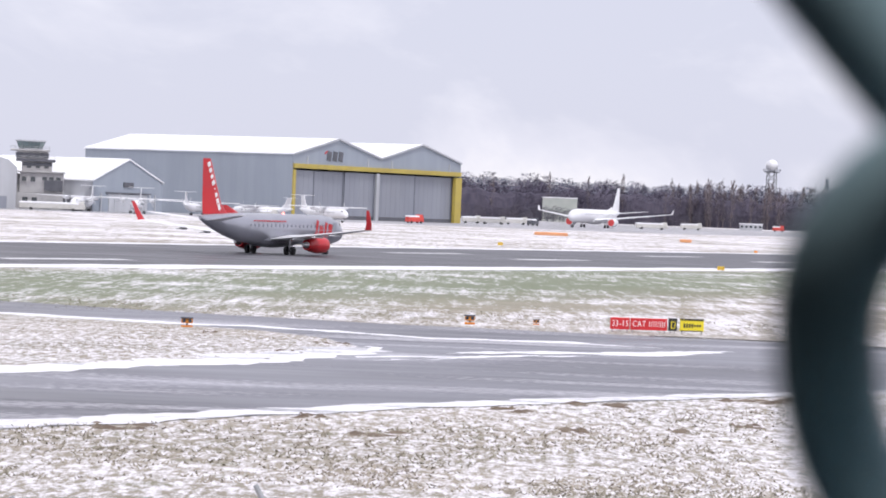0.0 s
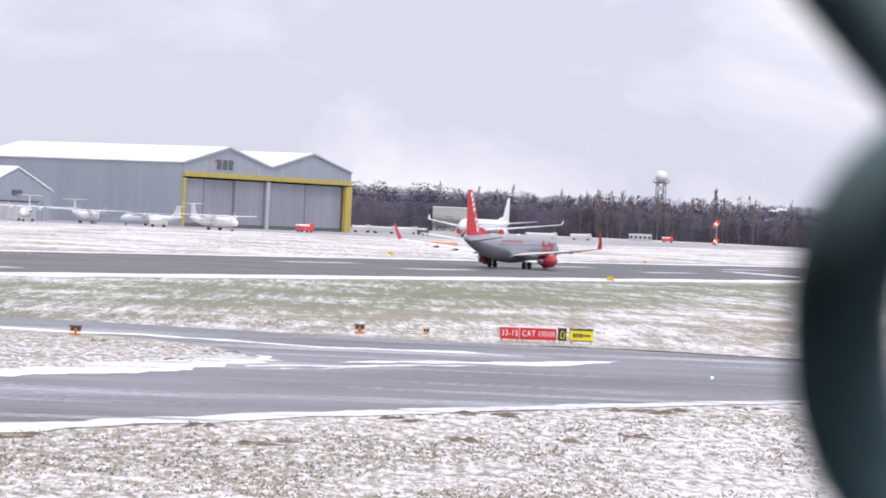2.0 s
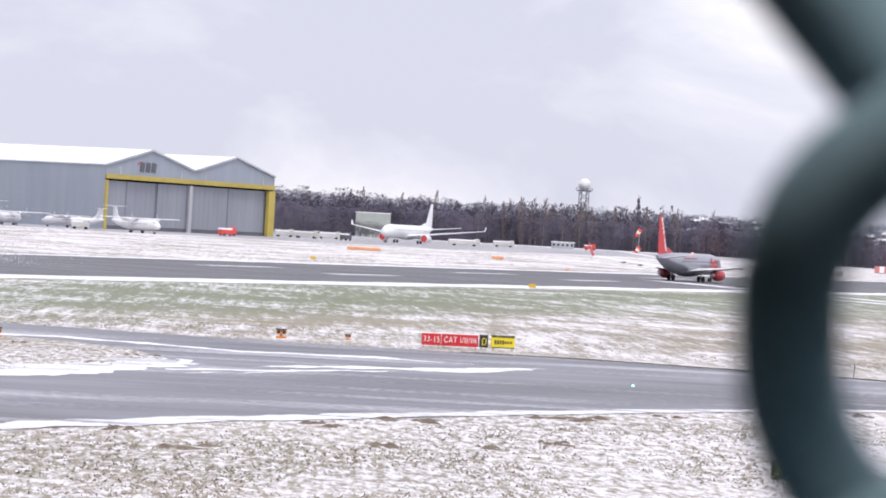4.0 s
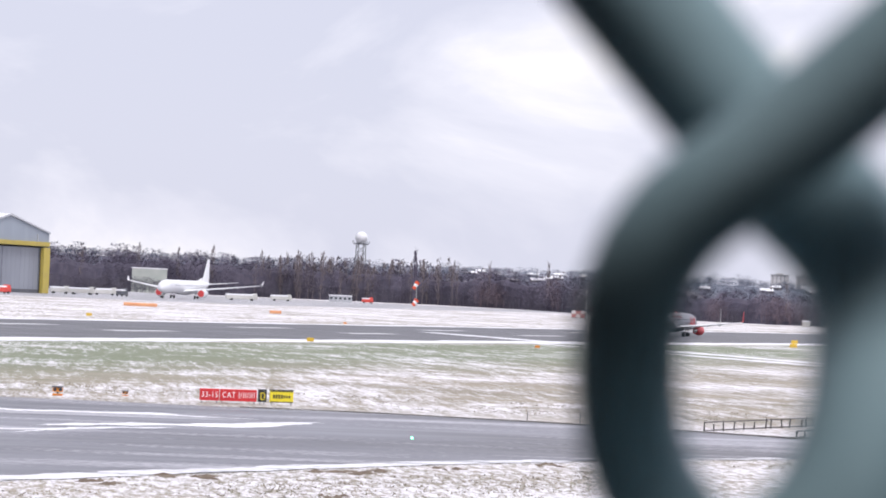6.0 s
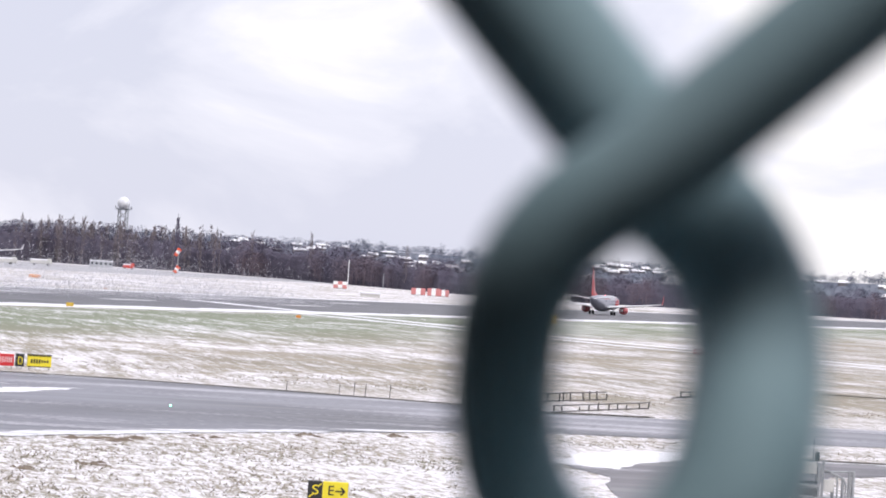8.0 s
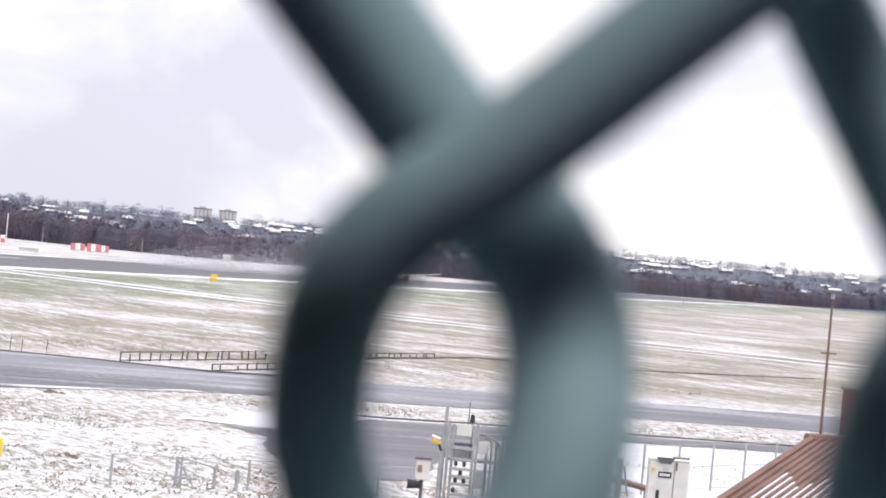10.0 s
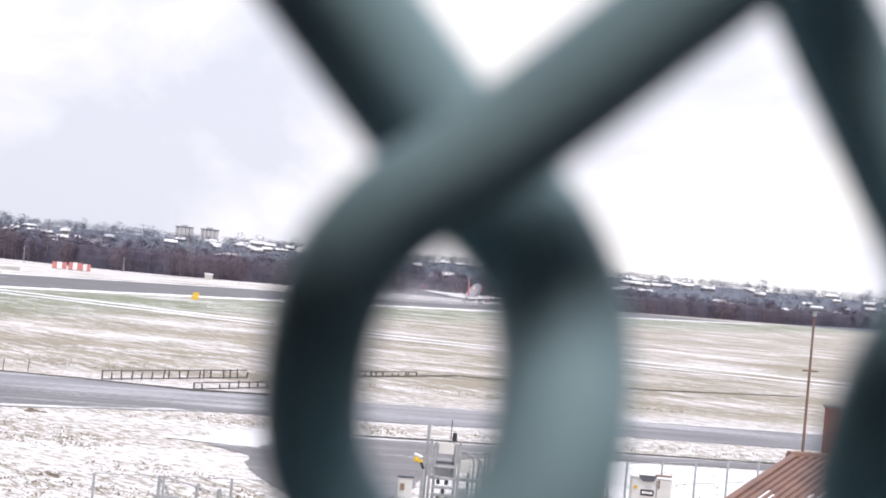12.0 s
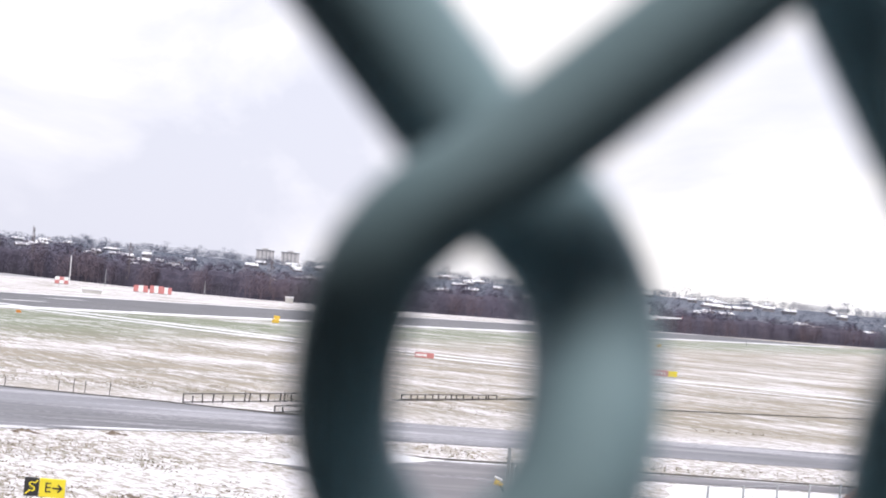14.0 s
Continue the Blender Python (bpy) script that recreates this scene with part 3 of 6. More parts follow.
    part("top_rail", rod(bmesh.new(), (-0.31, 0.70, -0.03), (0.31, 0.70, -0.03), 0.016, n=10), PVC, fence, smooth=True)
    part("bottom_rail", rod(bmesh.new(), (-0.31, -0.70, -0.03), (0.31, -0.70, -0.03), 0.016, n=10), PVC, fence, smooth=True)


fence_panel()

# ---- aircraft ----


def airfoil(le, chord, thick, span_axis="y"):
    """A closed wing section; x points to the nose."""
    out = []
    for f, h in ((0, 0), (0.03, 0.35), (0.15, 0.85), (0.35, 1.0), (0.65, 0.65), (1.0, 0.04), (1.0, -0.04), (0.65, -0.3), (0.35, -0.5), (0.12, -0.5), (0.03, -0.25)):
        x = le[0] - f * chord
        if span_axis == "y":
            out.append((x, le[1], le[2] + h * thick * chord * 0.6))
        else:
            out.append((x, le[1] + h * thick * chord * 0.6 if h >= 0 else le[1] + h * thick * chord, le[2]))
    return out


def fuselage_rings(length, dia, nose, tail, z, lift, n=20):
    """Rings from the nose to the tail cone; x = 0 is the middle of the main gear."""
    rings = []
    r = dia / 2
    for f, q, dz in ((0.0, 0.02, -0.18), (0.03, 0.28, -0.16), (0.12, 0.5, -0.12), (0.3, 0.74, -0.06), (0.6, 0.93, -0.02), (1.0, 1.0, 0.0)):
        rings.append((nose - f * dia * 1.35, r * q, z + dz * dia))
    for f, q in ((0.0, 1.0), (0.25, 0.93), (0.5, 0.76), (0.75, 0.5), (0.92, 0.27), (1.0, 0.12)):
        x = tail + (1 - f) * length * 0.36
        rings.append((x, r * q, z + lift * (f ** 1.6) * r))
    return [[(x, rr * math.cos(2 * math.pi * i / n), zz + rr * math.sin(2 * math.pi * i / n)) for i in range(n)] for x, rr, zz in rings]


def nacelle(bm, x, y, z, length, r, n=16):
    prof = ((0.0, 0.80), (0.02, 0.92), (0.12, 1.0), (0.45, 1.02), (0.75, 0.86), (1.0, 0.62))
    rings = [[(x - f * length, y + r * q * math.cos(2 * math.pi * i / n), z + r * q * math.sin(2 * math.pi * i / n)) for i in range(n)] for f, q in prof]
    return loft(bm, rings)


def wheel_pair(parent, x, y, z, r, gap, width):
    """Two wheels on one leg, as parts with their own tyres."""
    bm = bmesh.new()
    rod(bm, (x, y, z + r * 0.6), (x, y, z + r * 4.2), r * 0.22)
    rod(bm, (x, y - gap / 2, z + r), (x, y + gap / 2, z + r), r * 0.16)
    leg = part("landing_gear", bm, METAL, parent)
    for s in (-1, 1):
        t = bmesh.new()
        yy = y + s * gap / 2
        rings = []
        for k in range(5):
            off, rad = ((-0.5, 0.78), (-0.42, 0.95), (0, 1.0), (0.42, 0.95), (0.5, 0.78))[k]
            rings.append([(x + r * rad * math.cos(a), yy + off * width, z + r + r * rad * math.sin(a)) for a in (2 * math.pi * i / 16 for i in range(16))])
        part("tyre", loft(t, rings), RUBBER, leg, smooth=True)
    return leg


def text_mesh(body, size, mat, parent, m, name="lettering", depth=0.01):
    """Built-in lettering as a mesh part."""
    cu = bpy.data.curves.new(name, "FONT")
    cu.body, cu.size, cu.extrude, cu.align_x, cu.align_y = body, size, depth, "CENTER", "CENTER"
    cu.space_character = 1.18
    tmp = bpy.data.objects.new(name, cu)
    scene.collection.objects.link(tmp)
    me = bpy.data.meshes.new_from_object(tmp.evaluated_get(bpy.context.evaluated_depsgraph_get()))
    bpy.data.objects.remove(tmp)
    me.materials.clear()
    me.materials.append(mat)
    ob = new(name, me)
    ob.parent = parent
    ob.matrix_basis = m
    return ob


def jet(name, label, m, length, dia, span, tail_h, body_mat, wing_mat, fin_mat, engine_mat, fan_mat, tip_mat, gear_x, sweep, dihedral, engine_y, engine_r, engine_l, clearance, root, tip, tip_h=2.4, category="airliner"):
    """A low-wing twin jet, nose along +x, its main wheels on z = 0."""
    a = thing(name, m, label, category)
    nose, tail = gear_x, gear_x - length * 0.985
    z = clearance + dia / 2
    part("fuselage", loft(bmesh.new(), fuselage_rings(length, dia, nose, tail, z, 0.62)), body_mat, a, smooth=True)
    # belly fairing
    rings = [[(x, rr * dia * 0.52 * math.cos(t), z - dia * 0.36 + rr * dia * 0.25 * math.sin(t)) for t in (2 * math.pi * i / 14 for i in range(14))] for x, rr in ((root * 0.9, 0.1), (root * 0.6, 0.8), (0, 1.0), (-root * 0.45, 0.8), (-root * 0.8, 0.1))]
    part("belly_fairing", loft(bmesh.new(), rings), PLANE_GREY if body_mat == PLANE_SILVER else body_mat, a, smooth=True)
    wz = z - dia * 0.33
    for s in (-1, 1):
        half = span / 2
        lift = math.tan(radians(dihedral)) * half
        back = math.tan(radians(sweep)) * half
        secs = [airfoil((root * 0.62, s * dia * 0.3, wz), root, 0.13),
                airfoil((root * 0.62 - back * 0.34, s * half * 0.36, wz + lift * 0.30), root * 0.58, 0.12),
                airfoil((root * 0.62 - back, s * half, wz + lift), tip, 0.11)]
        wing = part("wing", loft(bmesh.new(), secs), wing_mat, a, smooth=True)
        tx = root * 0.62 - back
        wl = [airfoil((tx, s * half, wz + lift), tip, 0.1, "z"), airfoil((tx - 0.5, s * (half + 0.25), wz + lift + tip_h * 0.3), tip * 0.8, 0.09, "z"),
              airfoil((tx - tip_h * 0.75, s * (half + 0.55), wz + lift + tip_h), tip * 0.42, 0.08, "z")]
        part("winglet", loft(bmesh.new(), wl), tip_mat, a, "upturned wing tip", smooth=True)
        ex = root * 0.62 - math.tan(radians(sweep)) * engine_y + engine_l * 0.62
        ez = wz + math.tan(radians(dihedral)) * engine_y - engine_r * 1.0
        eng = part("engine", nacelle(bmesh.new(), ex, s * engine_y, ez, engine_l, engine_r), engine_mat, a, smooth=True)
        part("intake", rod(bmesh.new(), (ex + 0.03, s * engine_y, ez), (ex - 0.2, s * engine_y, ez), engine_r * 0.79, n=16), fan_mat, eng)
        part("exhaust_cone", rod(bmesh.new(), (ex - engine_l * 0.95, s * engine_y, ez), (ex - engine_l * 1.2, s * engine_y, ez), engine_r * 0.5, engine_r * 0.2, n=12), METAL, eng, smooth=True)
        part("pylon", prism(bmesh.new(), [(ex - engine_l * 0.15, s * engine_y - 0.18), (ex - engine_l * 1.1, s * engine_y - 0.18), (ex - engine_l * 1.1, s * engine_y + 0.18), (ex - engine_l * 0.15, s * engine_y + 0.18)], ez + engine_r * 0.75, ez + engine_r * 1.25), wing_mat, a)
        for fl in (0.3, 0.5, 0.68):
            yy = s * half * fl
            xx = root * 0.62 - back * fl - (root * (1 - fl) + tip * fl) * 0.62
            part("flap_track_fairing", rod(bmesh.new(), (xx + 1.0, yy, wz + lift * fl - 0.25), (xx - 1.6, yy, wz + lift * fl - 0.35), 0.22, 0.05, n=8), wing_mat, a, smooth=True)
        # tailplane
        th = span * 0.2
        tp = [airfoil((tail + length * 0.125, s * dia * 0.1, z + dia * 0.22), length * 0.105, 0.1), airfoil((tail + length * 0.125 - th * 0.72, s * th, z + dia * 0.22 + th * 0.12), length * 0.04, 0.09)]
        part("tailplane", loft(bmesh.new(), tp), wing_mat, a, smooth=True)
    ftop = tail_h
    fin = [airfoil((tail + length * 0.185, 0, z + dia * 0.42), length * 0.17, 0.09, "z"),
           airfoil((tail + length * 0.135, 0, z + dia * 0.75), length * 0.125, 0.09, "z"),
           airfoil((tail + length * 0.055, 0, ftop), length * 0.05, 0.09, "z")]
    f = part("fin", loft(bmesh.new(), fin), fin_mat, a, smooth=True)
    dorsal = [airfoil((tail + length * 0.27, 0, z + dia * 0.44), length * 0.12, 0.03, "z"), airfoil((tail + length * 0.175, 0, z + dia * 0.72), length * 0.05, 0.05, "z")]
    part("dorsal_fillet", loft(bmesh.new(), dorsal), fin_mat, a, smooth=True)
    # cockpit glass and cabin windows
    for s in (-1, 1):
        g = bmesh.new()
        for k in range(3):
            ang = radians(28 + 17 * k)
            x = nose - dia * (0.36 + 0.10 * k)
            rr = dia * (0.32 + 0.028 * k)
            box(g, 0.5, 0.05, 0.5, x, s * rr * math.sin(ang), z - dia * 0.06 + rr * math.cos(ang) * 0.93, pose(0, 0, 0, s * -(90 - math.degrees(ang)) * 0.6, 25, s * -20))
        part("cockpit_window", g, GLASS_DARK, a)
        for k in range(int(length * 0.62)):
            w = bmesh.new()
            x = nose - dia * 1.7 - k * 1.0
            if x < tail + length * 0.25:
                break
            box(w, 0.26, 0.06, 0.36, x, s * dia * 0.492, z + dia * 0.12, bevel=0.02)
            part("cabin_window", w, TINT, a)
        part("cabin_door", box(bmesh.new(), 0.9, 0.05, 1.9, nose - dia * 1.15, s * dia * 0.485, z + dia * 0.02, bevel=0.02), body_mat, a)
    return a, z, tail


def jet_main():
    """The red-tailed silver twin jet that takes off."""
    a, z, tail = jet("airliner", "silver twin-jet airliner with red tail, engines and wing tips taking off", Matrix(), 35.0, 3.9, 32.9, 11.6,
                     PLANE_SILVER, PLANE_WHITE, PLANE_RED, PLANE_RED, DARK_GREY, PLANE_RED, 17.6, 27, 6.0, 5.0, 1.05, 4.4, 1.25, 7.6, 1.7)
    for y in (-2.86, 2.86):
        wheel_pair(a, 0, y, 0, 0.56, 0.86, 0.42)
    wheel_pair(a, 14.2, 0, 0, 0.34, 0.42, 0.2)
    # red lettering along the cabin and forward title as plain bars, white title on the fin
    for s in (-1, 1):
        for k in range(13):
            part("lettering_bar", box(bmesh.new(), 0.42, 0.04, 0.17, 0.5 - k * 0.62, s * 1.80, z + 1.02), PLANE_RED, a, "small red letter")
        for k, (w, h, dz) in enumerate(((0.5, 2.0, 0.1), (1.0, 1.2, -0.2), (0.5, 1.7, 0.0), (1.0, 1.5, -0.1))):
            part("title_letter", box(bmesh.new(), w, 0.06, h, 8.4 + k * 1.15, s * 1.915, z + 0.15 + dz, pose(0, 0, 0, 0, 12, 0)), PLANE_RED, a, "large red letter")
        tip = Vector((tail + 1.35, 0, 10.9))
        foot = Vector((tail + 3.9, 0, z + 2.55))
        for k, (w, hgt) in enumerate(((0.42, 0.62), (0.4, 0.5), (0.34, 0.6), (0.44, 0.62), (0.16, 0.16), (0.42, 0.46), (0.44, 0.5), (0.62, 0.5))):
            p = tip.lerp(foot, k / 7.0)
            part("fin_letter", box(bmesh.new(), w * 1.35, 0.05, hgt * 1.1, p.x, s * (0.15 + 0.07 * k / 7.0), p.z, pose(0, 0, 0, 0, 62, 0), bevel=0.02), SIGN_WHITE, a, "white letter on the red fin")
    for y, mat in ((0, RED_LIGHT),):
        part("beacon", rod(bmesh.new(), (3, 0, z + 1.94), (3, 0, z + 2.12), 0.12, 0.07), mat, a, "red beacon light")
    return a


AIRLINER = jet_main()


def parked_jet():
    # nose turned to the left and towards the camera
    m = Matrix.Translation(polar(3.05, 1190)) @ Matrix.Rotation(radians(246), 4, "Z")
    a, z, tail = jet("parked_airliner", "all-white wide-body airliner with red engine covers parked on snowy apron", m, 58.0, 5.64, 60.0, 17.2,
                     PLANE_WHITE, PLANE_WHITE, PLANE_WHITE, PLANE_WHITE, COVER_RED, PLANE_WHITE, 28.0, 30, 7.0, 9.4, 1.8, 6.0, 2.1, 11.5, 2.6, 1.9)
    for y in (-5.3, 5.3):
        wheel_pair(a, 0, y, 0, 0.7, 1.4, 0.5)
    wheel_pair(a, 25.5, 0, 0, 0.52, 0.7, 0.36)


parked_jet()


def turboprop(m, label, scale=1.0, fin_mat=None):
    """A high-wing twin turboprop with a tall T-tail, nose along +x."""
    a = thing("turboprop", m @ Matrix.Scale(scale, 4), label, "propeller aircraft", "parked propeller aircraft")
    length, dia, z = 26.0, 2.8, 2.5
    part("fuselage", loft(bmesh.new(), fuselage_rings(length, dia, 12.0, -14.0, z, 0.7, 16)), PLANE_WHITE, a, smooth=True)
    for s in (-1, 1):
        part("wing", loft(bmesh.new(), [airfoil((2.0, s * 0.2, 4.1), 2.7, 0.16), airfoil((2.0, s * 5, 4.15), 2.6, 0.15), airfoil((1.4, s * 13.4, 4.3), 1.5, 0.12)]), PLANE_WHITE, a, smooth=True)
        eng = part("engine", loft(bmesh.new(), [[(x, s * 4.1 + r * math.cos(t), 3.75 + r * math.sin(t)) for t in (2 * math.pi * i / 12 for i in range(12))] for x, r in ((4.6, 0.2), (4.1, 0.48), (3.0, 0.62), (0.8, 0.6), (-1.4, 0.25))]), PLANE_WHITE, a, smooth=True)
        for k in range(4):
            part("propeller_blade", box(bmesh.new(), 0.08, 0.26, 1.8, 4.5, s * 4.1, 3.75, pose(0, 0, 0, 90 * k + 20, 0, 0) @ pose(0, 0, 0.95)), CLAD_PALE, eng)
        part("tailplane", loft(bmesh.new(), [airfoil((-11.7, s * 0.1, 7.3), 1.7, 0.1), airfoil((-12.2, s * 3.7, 7.4), 1.1, 0.1)]), PLANE_WHITE, a, smooth=True)
        wheel_pair(a, 0, s * 1.9, 0, 0.42, 0.5, 0.26)
        for k in range(12):
            part("cabin_window", box(bmesh.new(), 0.3, 0.05, 0.36, 7.2 - k * 1.15, s * 1.385, z + 0.25, bevel=0.02), GLASS_DARK, a)
        part("cockpit_window", box(bmesh.new(), 0.7, 0.06, 0.5, 10.6, s * 0.8, z + 0.55, pose(0, 0, 0, s * -35, 25, s * -28)), GLASS_DARK, a)
    part("fin", loft(bmesh.new(), [airfoil((-8.6, 0, 3.6), 4.6, 0.08, "z"), airfoil((-10.6, 0, 5.0), 2.6, 0.1, "z"), airfoil((-11.6, 0, 7.35), 1.9, 0.1, "z")]), fin_mat or PLANE_WHITE, a, smooth=True)
    wheel_pair(a, 9.6, 0, 0, 0.3, 0.36, 0.18)
    return a


turboprop(Matrix.Translation(polar(-2.42, 930)) @ Matrix.Rotation(radians(-56), 4, "Z"), "white high-wing propeller aircraft parked before the grey hangar", 1.15)
turboprop(Matrix.Translation(polar(-7.3, 975)) @ Matrix.Rotation(radians(-96), 4, "Z"), "white high-wing propeller aircraft parked nose towards the grass", 1.2)
turboprop(Matrix.Translation(polar(-6.2, 955)) @ Matrix.Rotation(radians(-88), 4, "Z"), "white high-wing propeller aircraft with broad snowy wing", 1.2)
turboprop(Matrix.Translation(polar(-5.0, 975)) @ Matrix.Rotation(radians(78), 4, "Z"), "white high-wing propeller aircraft parked beside another on snow", 1.1)
turboprop(Matrix.Translation(polar(-3.75, 1000)) @ Matrix.Rotation(radians(150), 4, "Z"), "white propeller aircraft parked at the hangar side")

# ---- hangars and old terminal across the airfield ----
FRONT = Vector((0.586, 0.810, 0)).normalized()       # along the hangar's door side


def plan_pose(corner, xdir=FRONT):
    return Matrix.Translation(corner) @ Matrix.Rotation(math.atan2(xdir.y, xdir.x), 4, "Z")


def gable_roof(bm, x0, x1, y0, y1, z0, z1, over=0.6, thick=0.5):
    """A pitched roof slab whose ridge runs along y."""
    xm = (x0 + x1) / 2
    prof = [(x0 - over, z0 - 0.1), (xm, z1), (x1 + over, z0 - 0.1), (x1 + over, z0 - 0.1 + thick), (xm, z1 + thick), (x0 - over, z0 - 0.1 + thick)]
    loft(bm, [[(x, y, z) for x, z in prof] for y in (y0 - over, y1 + over)])
    return bm


def main_hangar():
    h = thing("hangar", plan_pose((-56.5, 1042.0, 0)), "large grey steel twin-gabled aircraft hangar with yellow-framed doors and snowy roof", "hangar")
    wide, deep, eave = 106.0, 104.0, 23.6
    rib = None
    # long wall, back wall and right wall of ribbed cladding
    for nm, a, b in (("wall", (0, 0), (0, deep)), ("wall", (0, deep), (wide, deep)), ("wall", (wide, deep), (wide, 0))):
        bm = bmesh.new()
        dx, dy = b[0] - a[0], b[1] - a[1]
        ln = math.hypot(dx, dy)
        ang = math.degrees(math.atan2(dy, dx))
        box(bm, ln, 0.5, eave, (a[0] + b[0]) / 2, (a[1] + b[1]) / 2, eave / 2, pose(0, 0, 0, 0, 0, ang))
        wall = part(nm, bm, CLAD, h, "grey ribbed steel wall")
        for k in range(1, int(ln / 4)):
            f = k * 4 / ln
            m = Matrix.Translation((a[0] + dx * f, a[1] + dy * f, eave / 2)) @ pose(0, 0, 0, 0, 0, ang)
            if rib is None:
                rib = part("rib", box(bmesh.new(), 0.12, 0.53, eave - 0.2), CLAD, wall)
                rib.matrix_basis = m
            else:
                shared("rib", rib.data, wall, m)
    # front gables over the doors
    for k in range(2):
        x0 = k * wide / 2
        x1 = x0 + wide / 2
        prof = [(x0, 19.8), (x1, 19.8), (x1, eave), ((x0 + x1) / 2, eave + 6.2), (x0, eave)]
        part("gable", loft(bmesh.new(), [[(x, y, z) for x, z in prof] for y in (-0.25, 0.25)]), CLAD, h, "grey gable wall")
        part("gable", loft(bmesh.new(), [[(x, y, z) for x, z in ((x0, eave - 0.2), (x1, eave - 0.2), ((x0 + x1) / 2, eave + 6.2))] for y in (deep - 0.2, deep + 0.3)]), CLAD, h, "grey gable wall")
        part("roof", gable_roof(bmesh.new(), x0 + (0.62 if k else 0), x1 - (0 if k else 0.62), 0, deep, eave, eave + 6.3), ROOF_SNOW, h, "pitched roof white with snow")
        part("gable_trim", loft(bmesh.new(), [[(x, y, z) for x, z in ((x0, eave - 0.1), ((x0 + x1) / 2, eave + 6.2), (x1, eave - 0.1), (x1, eave + 0.5), ((x0 + x1) / 2, eave + 6.9), (x0, eave + 0.5))] for y in (-0.95, -0.62)]), CLAD_PALE, h, "pale roof edge trim")
    part("door_beam", box(bmesh.new(), wide, 0.8, 1.7, wide / 2, -0.45, 19.4, bevel=0.05), YELLOW, h, "yellow door beam")
    part("door_column", box(bmesh.new(), 4.2, 1.6, 18.0, wide - 2.1, -0.3, 9.0, bevel=0.08), YELLOW, h, "broad yellow door column")
    part("door_column", box(bmesh.new(), 1.2, 1.2, 18.0, 0.6, -0.2, 9.0, bevel=0.05), YELLOW, h, "slim yellow door column")
    part("middle_column", box(bmesh.new(), 1.8, 1.0, 18.0, 51.5, -0.2, 9.0, bevel=0.05), CLAD_PALE, h, "pale grey middle column")
    for k, (x0, x1, back) in enumerate(((1.3, 13.5, 0.8), (13.8, 32.0, 1.4), (32.3, 50.4, 0.8), (52.6, 77.0, 0.9), (77.3, 101.6, 1.3))):
        d = part("door", box(bmesh.new(), x1 - x0, 0.35, 17.4, (x0 + x1) / 2, back, 9.2, bevel=0.04), DOOR_GREY, h, "grey sliding door leaf")
        part("door_edge", box(bmesh.new(), 0.5, 0.5, 17.4, x1 - 0.1, back - 0.2, 9.2), DOOR_DARK, d)
        bm = bmesh.new()
        for q in range(1, int((x1 - x0) / 3)):
            box(bm, 0.1, 0.06, 17.2, x0 + q * 3, back - 0.19, 9.2)
        part("door_rib", bm, DOOR_GREY, d)
        part("door_kerb", box(bmesh.new(), x1 - x0, 0.5, 1.4, (x0 + x1) / 2, back - 0.3, 0.72), DARK_GREY, d)
    # the company board on the gable as plain dark shapes with a red flick
    for k in range(3):
        part("board_letter", box(bmesh.new(), 2.6, 0.15, 3.6, 21.0 + k * 3.5, -0.36, 23.6, pose(0, 0, 0, 0, 8, 0)), DARK_GREY, h, "dark plain letter shape")
    part("board_flick", box(bmesh.new(), 1.6, 0.12, 0.5, 19.0, -0.36, 24.9, pose(0, 0, 0, 0, -30, 0)), PLANE_RED, h, "red flick on the board")
    for x in (8, 45, 60, 98):
        part("downpipe", box(bmesh.new(), 0.4, 0.4, 3.2, x, -0.4, 21.6), CLAD_PALE, h)


main_hangar()


def old_hangar():
    c = polar(-7.11, 990)
    h = thing("small_hangar", plan_pose(c), "smaller pale grey gabled hangar with snow-covered roof", "hangar")
    w, d, e, p = 36.0, 62.0, 10.6, 18.4
    for x in (0.2, w - 0.2):
        part("wall", box(bmesh.new(), 0.4, d, e, x, d / 2, e / 2), CLAD_PALE, h)
    for y in (0, d):
        prof = [(0, 0), (w, 0), (w, e), (w / 2, p), (0, e)]
        part("gable", loft(bmesh.new(), [[(x, y + q, z) for x, z in prof] for q in (-0.2, 0.2)]), CLAD, h)
    part("roof", gable_roof(bmesh.new(), 0, w, 0, d, e, p), ROOF_SNOW, h, "pitched roof white with snow")
    part("door", box(bmesh.new(), 20, 0.3, 6.2, 18, -0.35, 3.1, bevel=0.05), CLAD_PALE, h, "pale sliding door")
    part("door_rail", box(bmesh.new(), 23, 0.5, 0.5, 18, -0.5, 6.6), DARK_GREY, h)
    part("vent", box(bmesh.new(), 5.0, 0.3, 1.8, 18, -0.35, 9.6), DARK_GREY, h, "dark louvred vent")
    for x in (4, 11, 25, 32):
        part("door_post", box(bmesh.new(), 0.4, 0.4, 6.4, x, -0.5, 3.2), CLAD_PALE, h)


old_hangar()


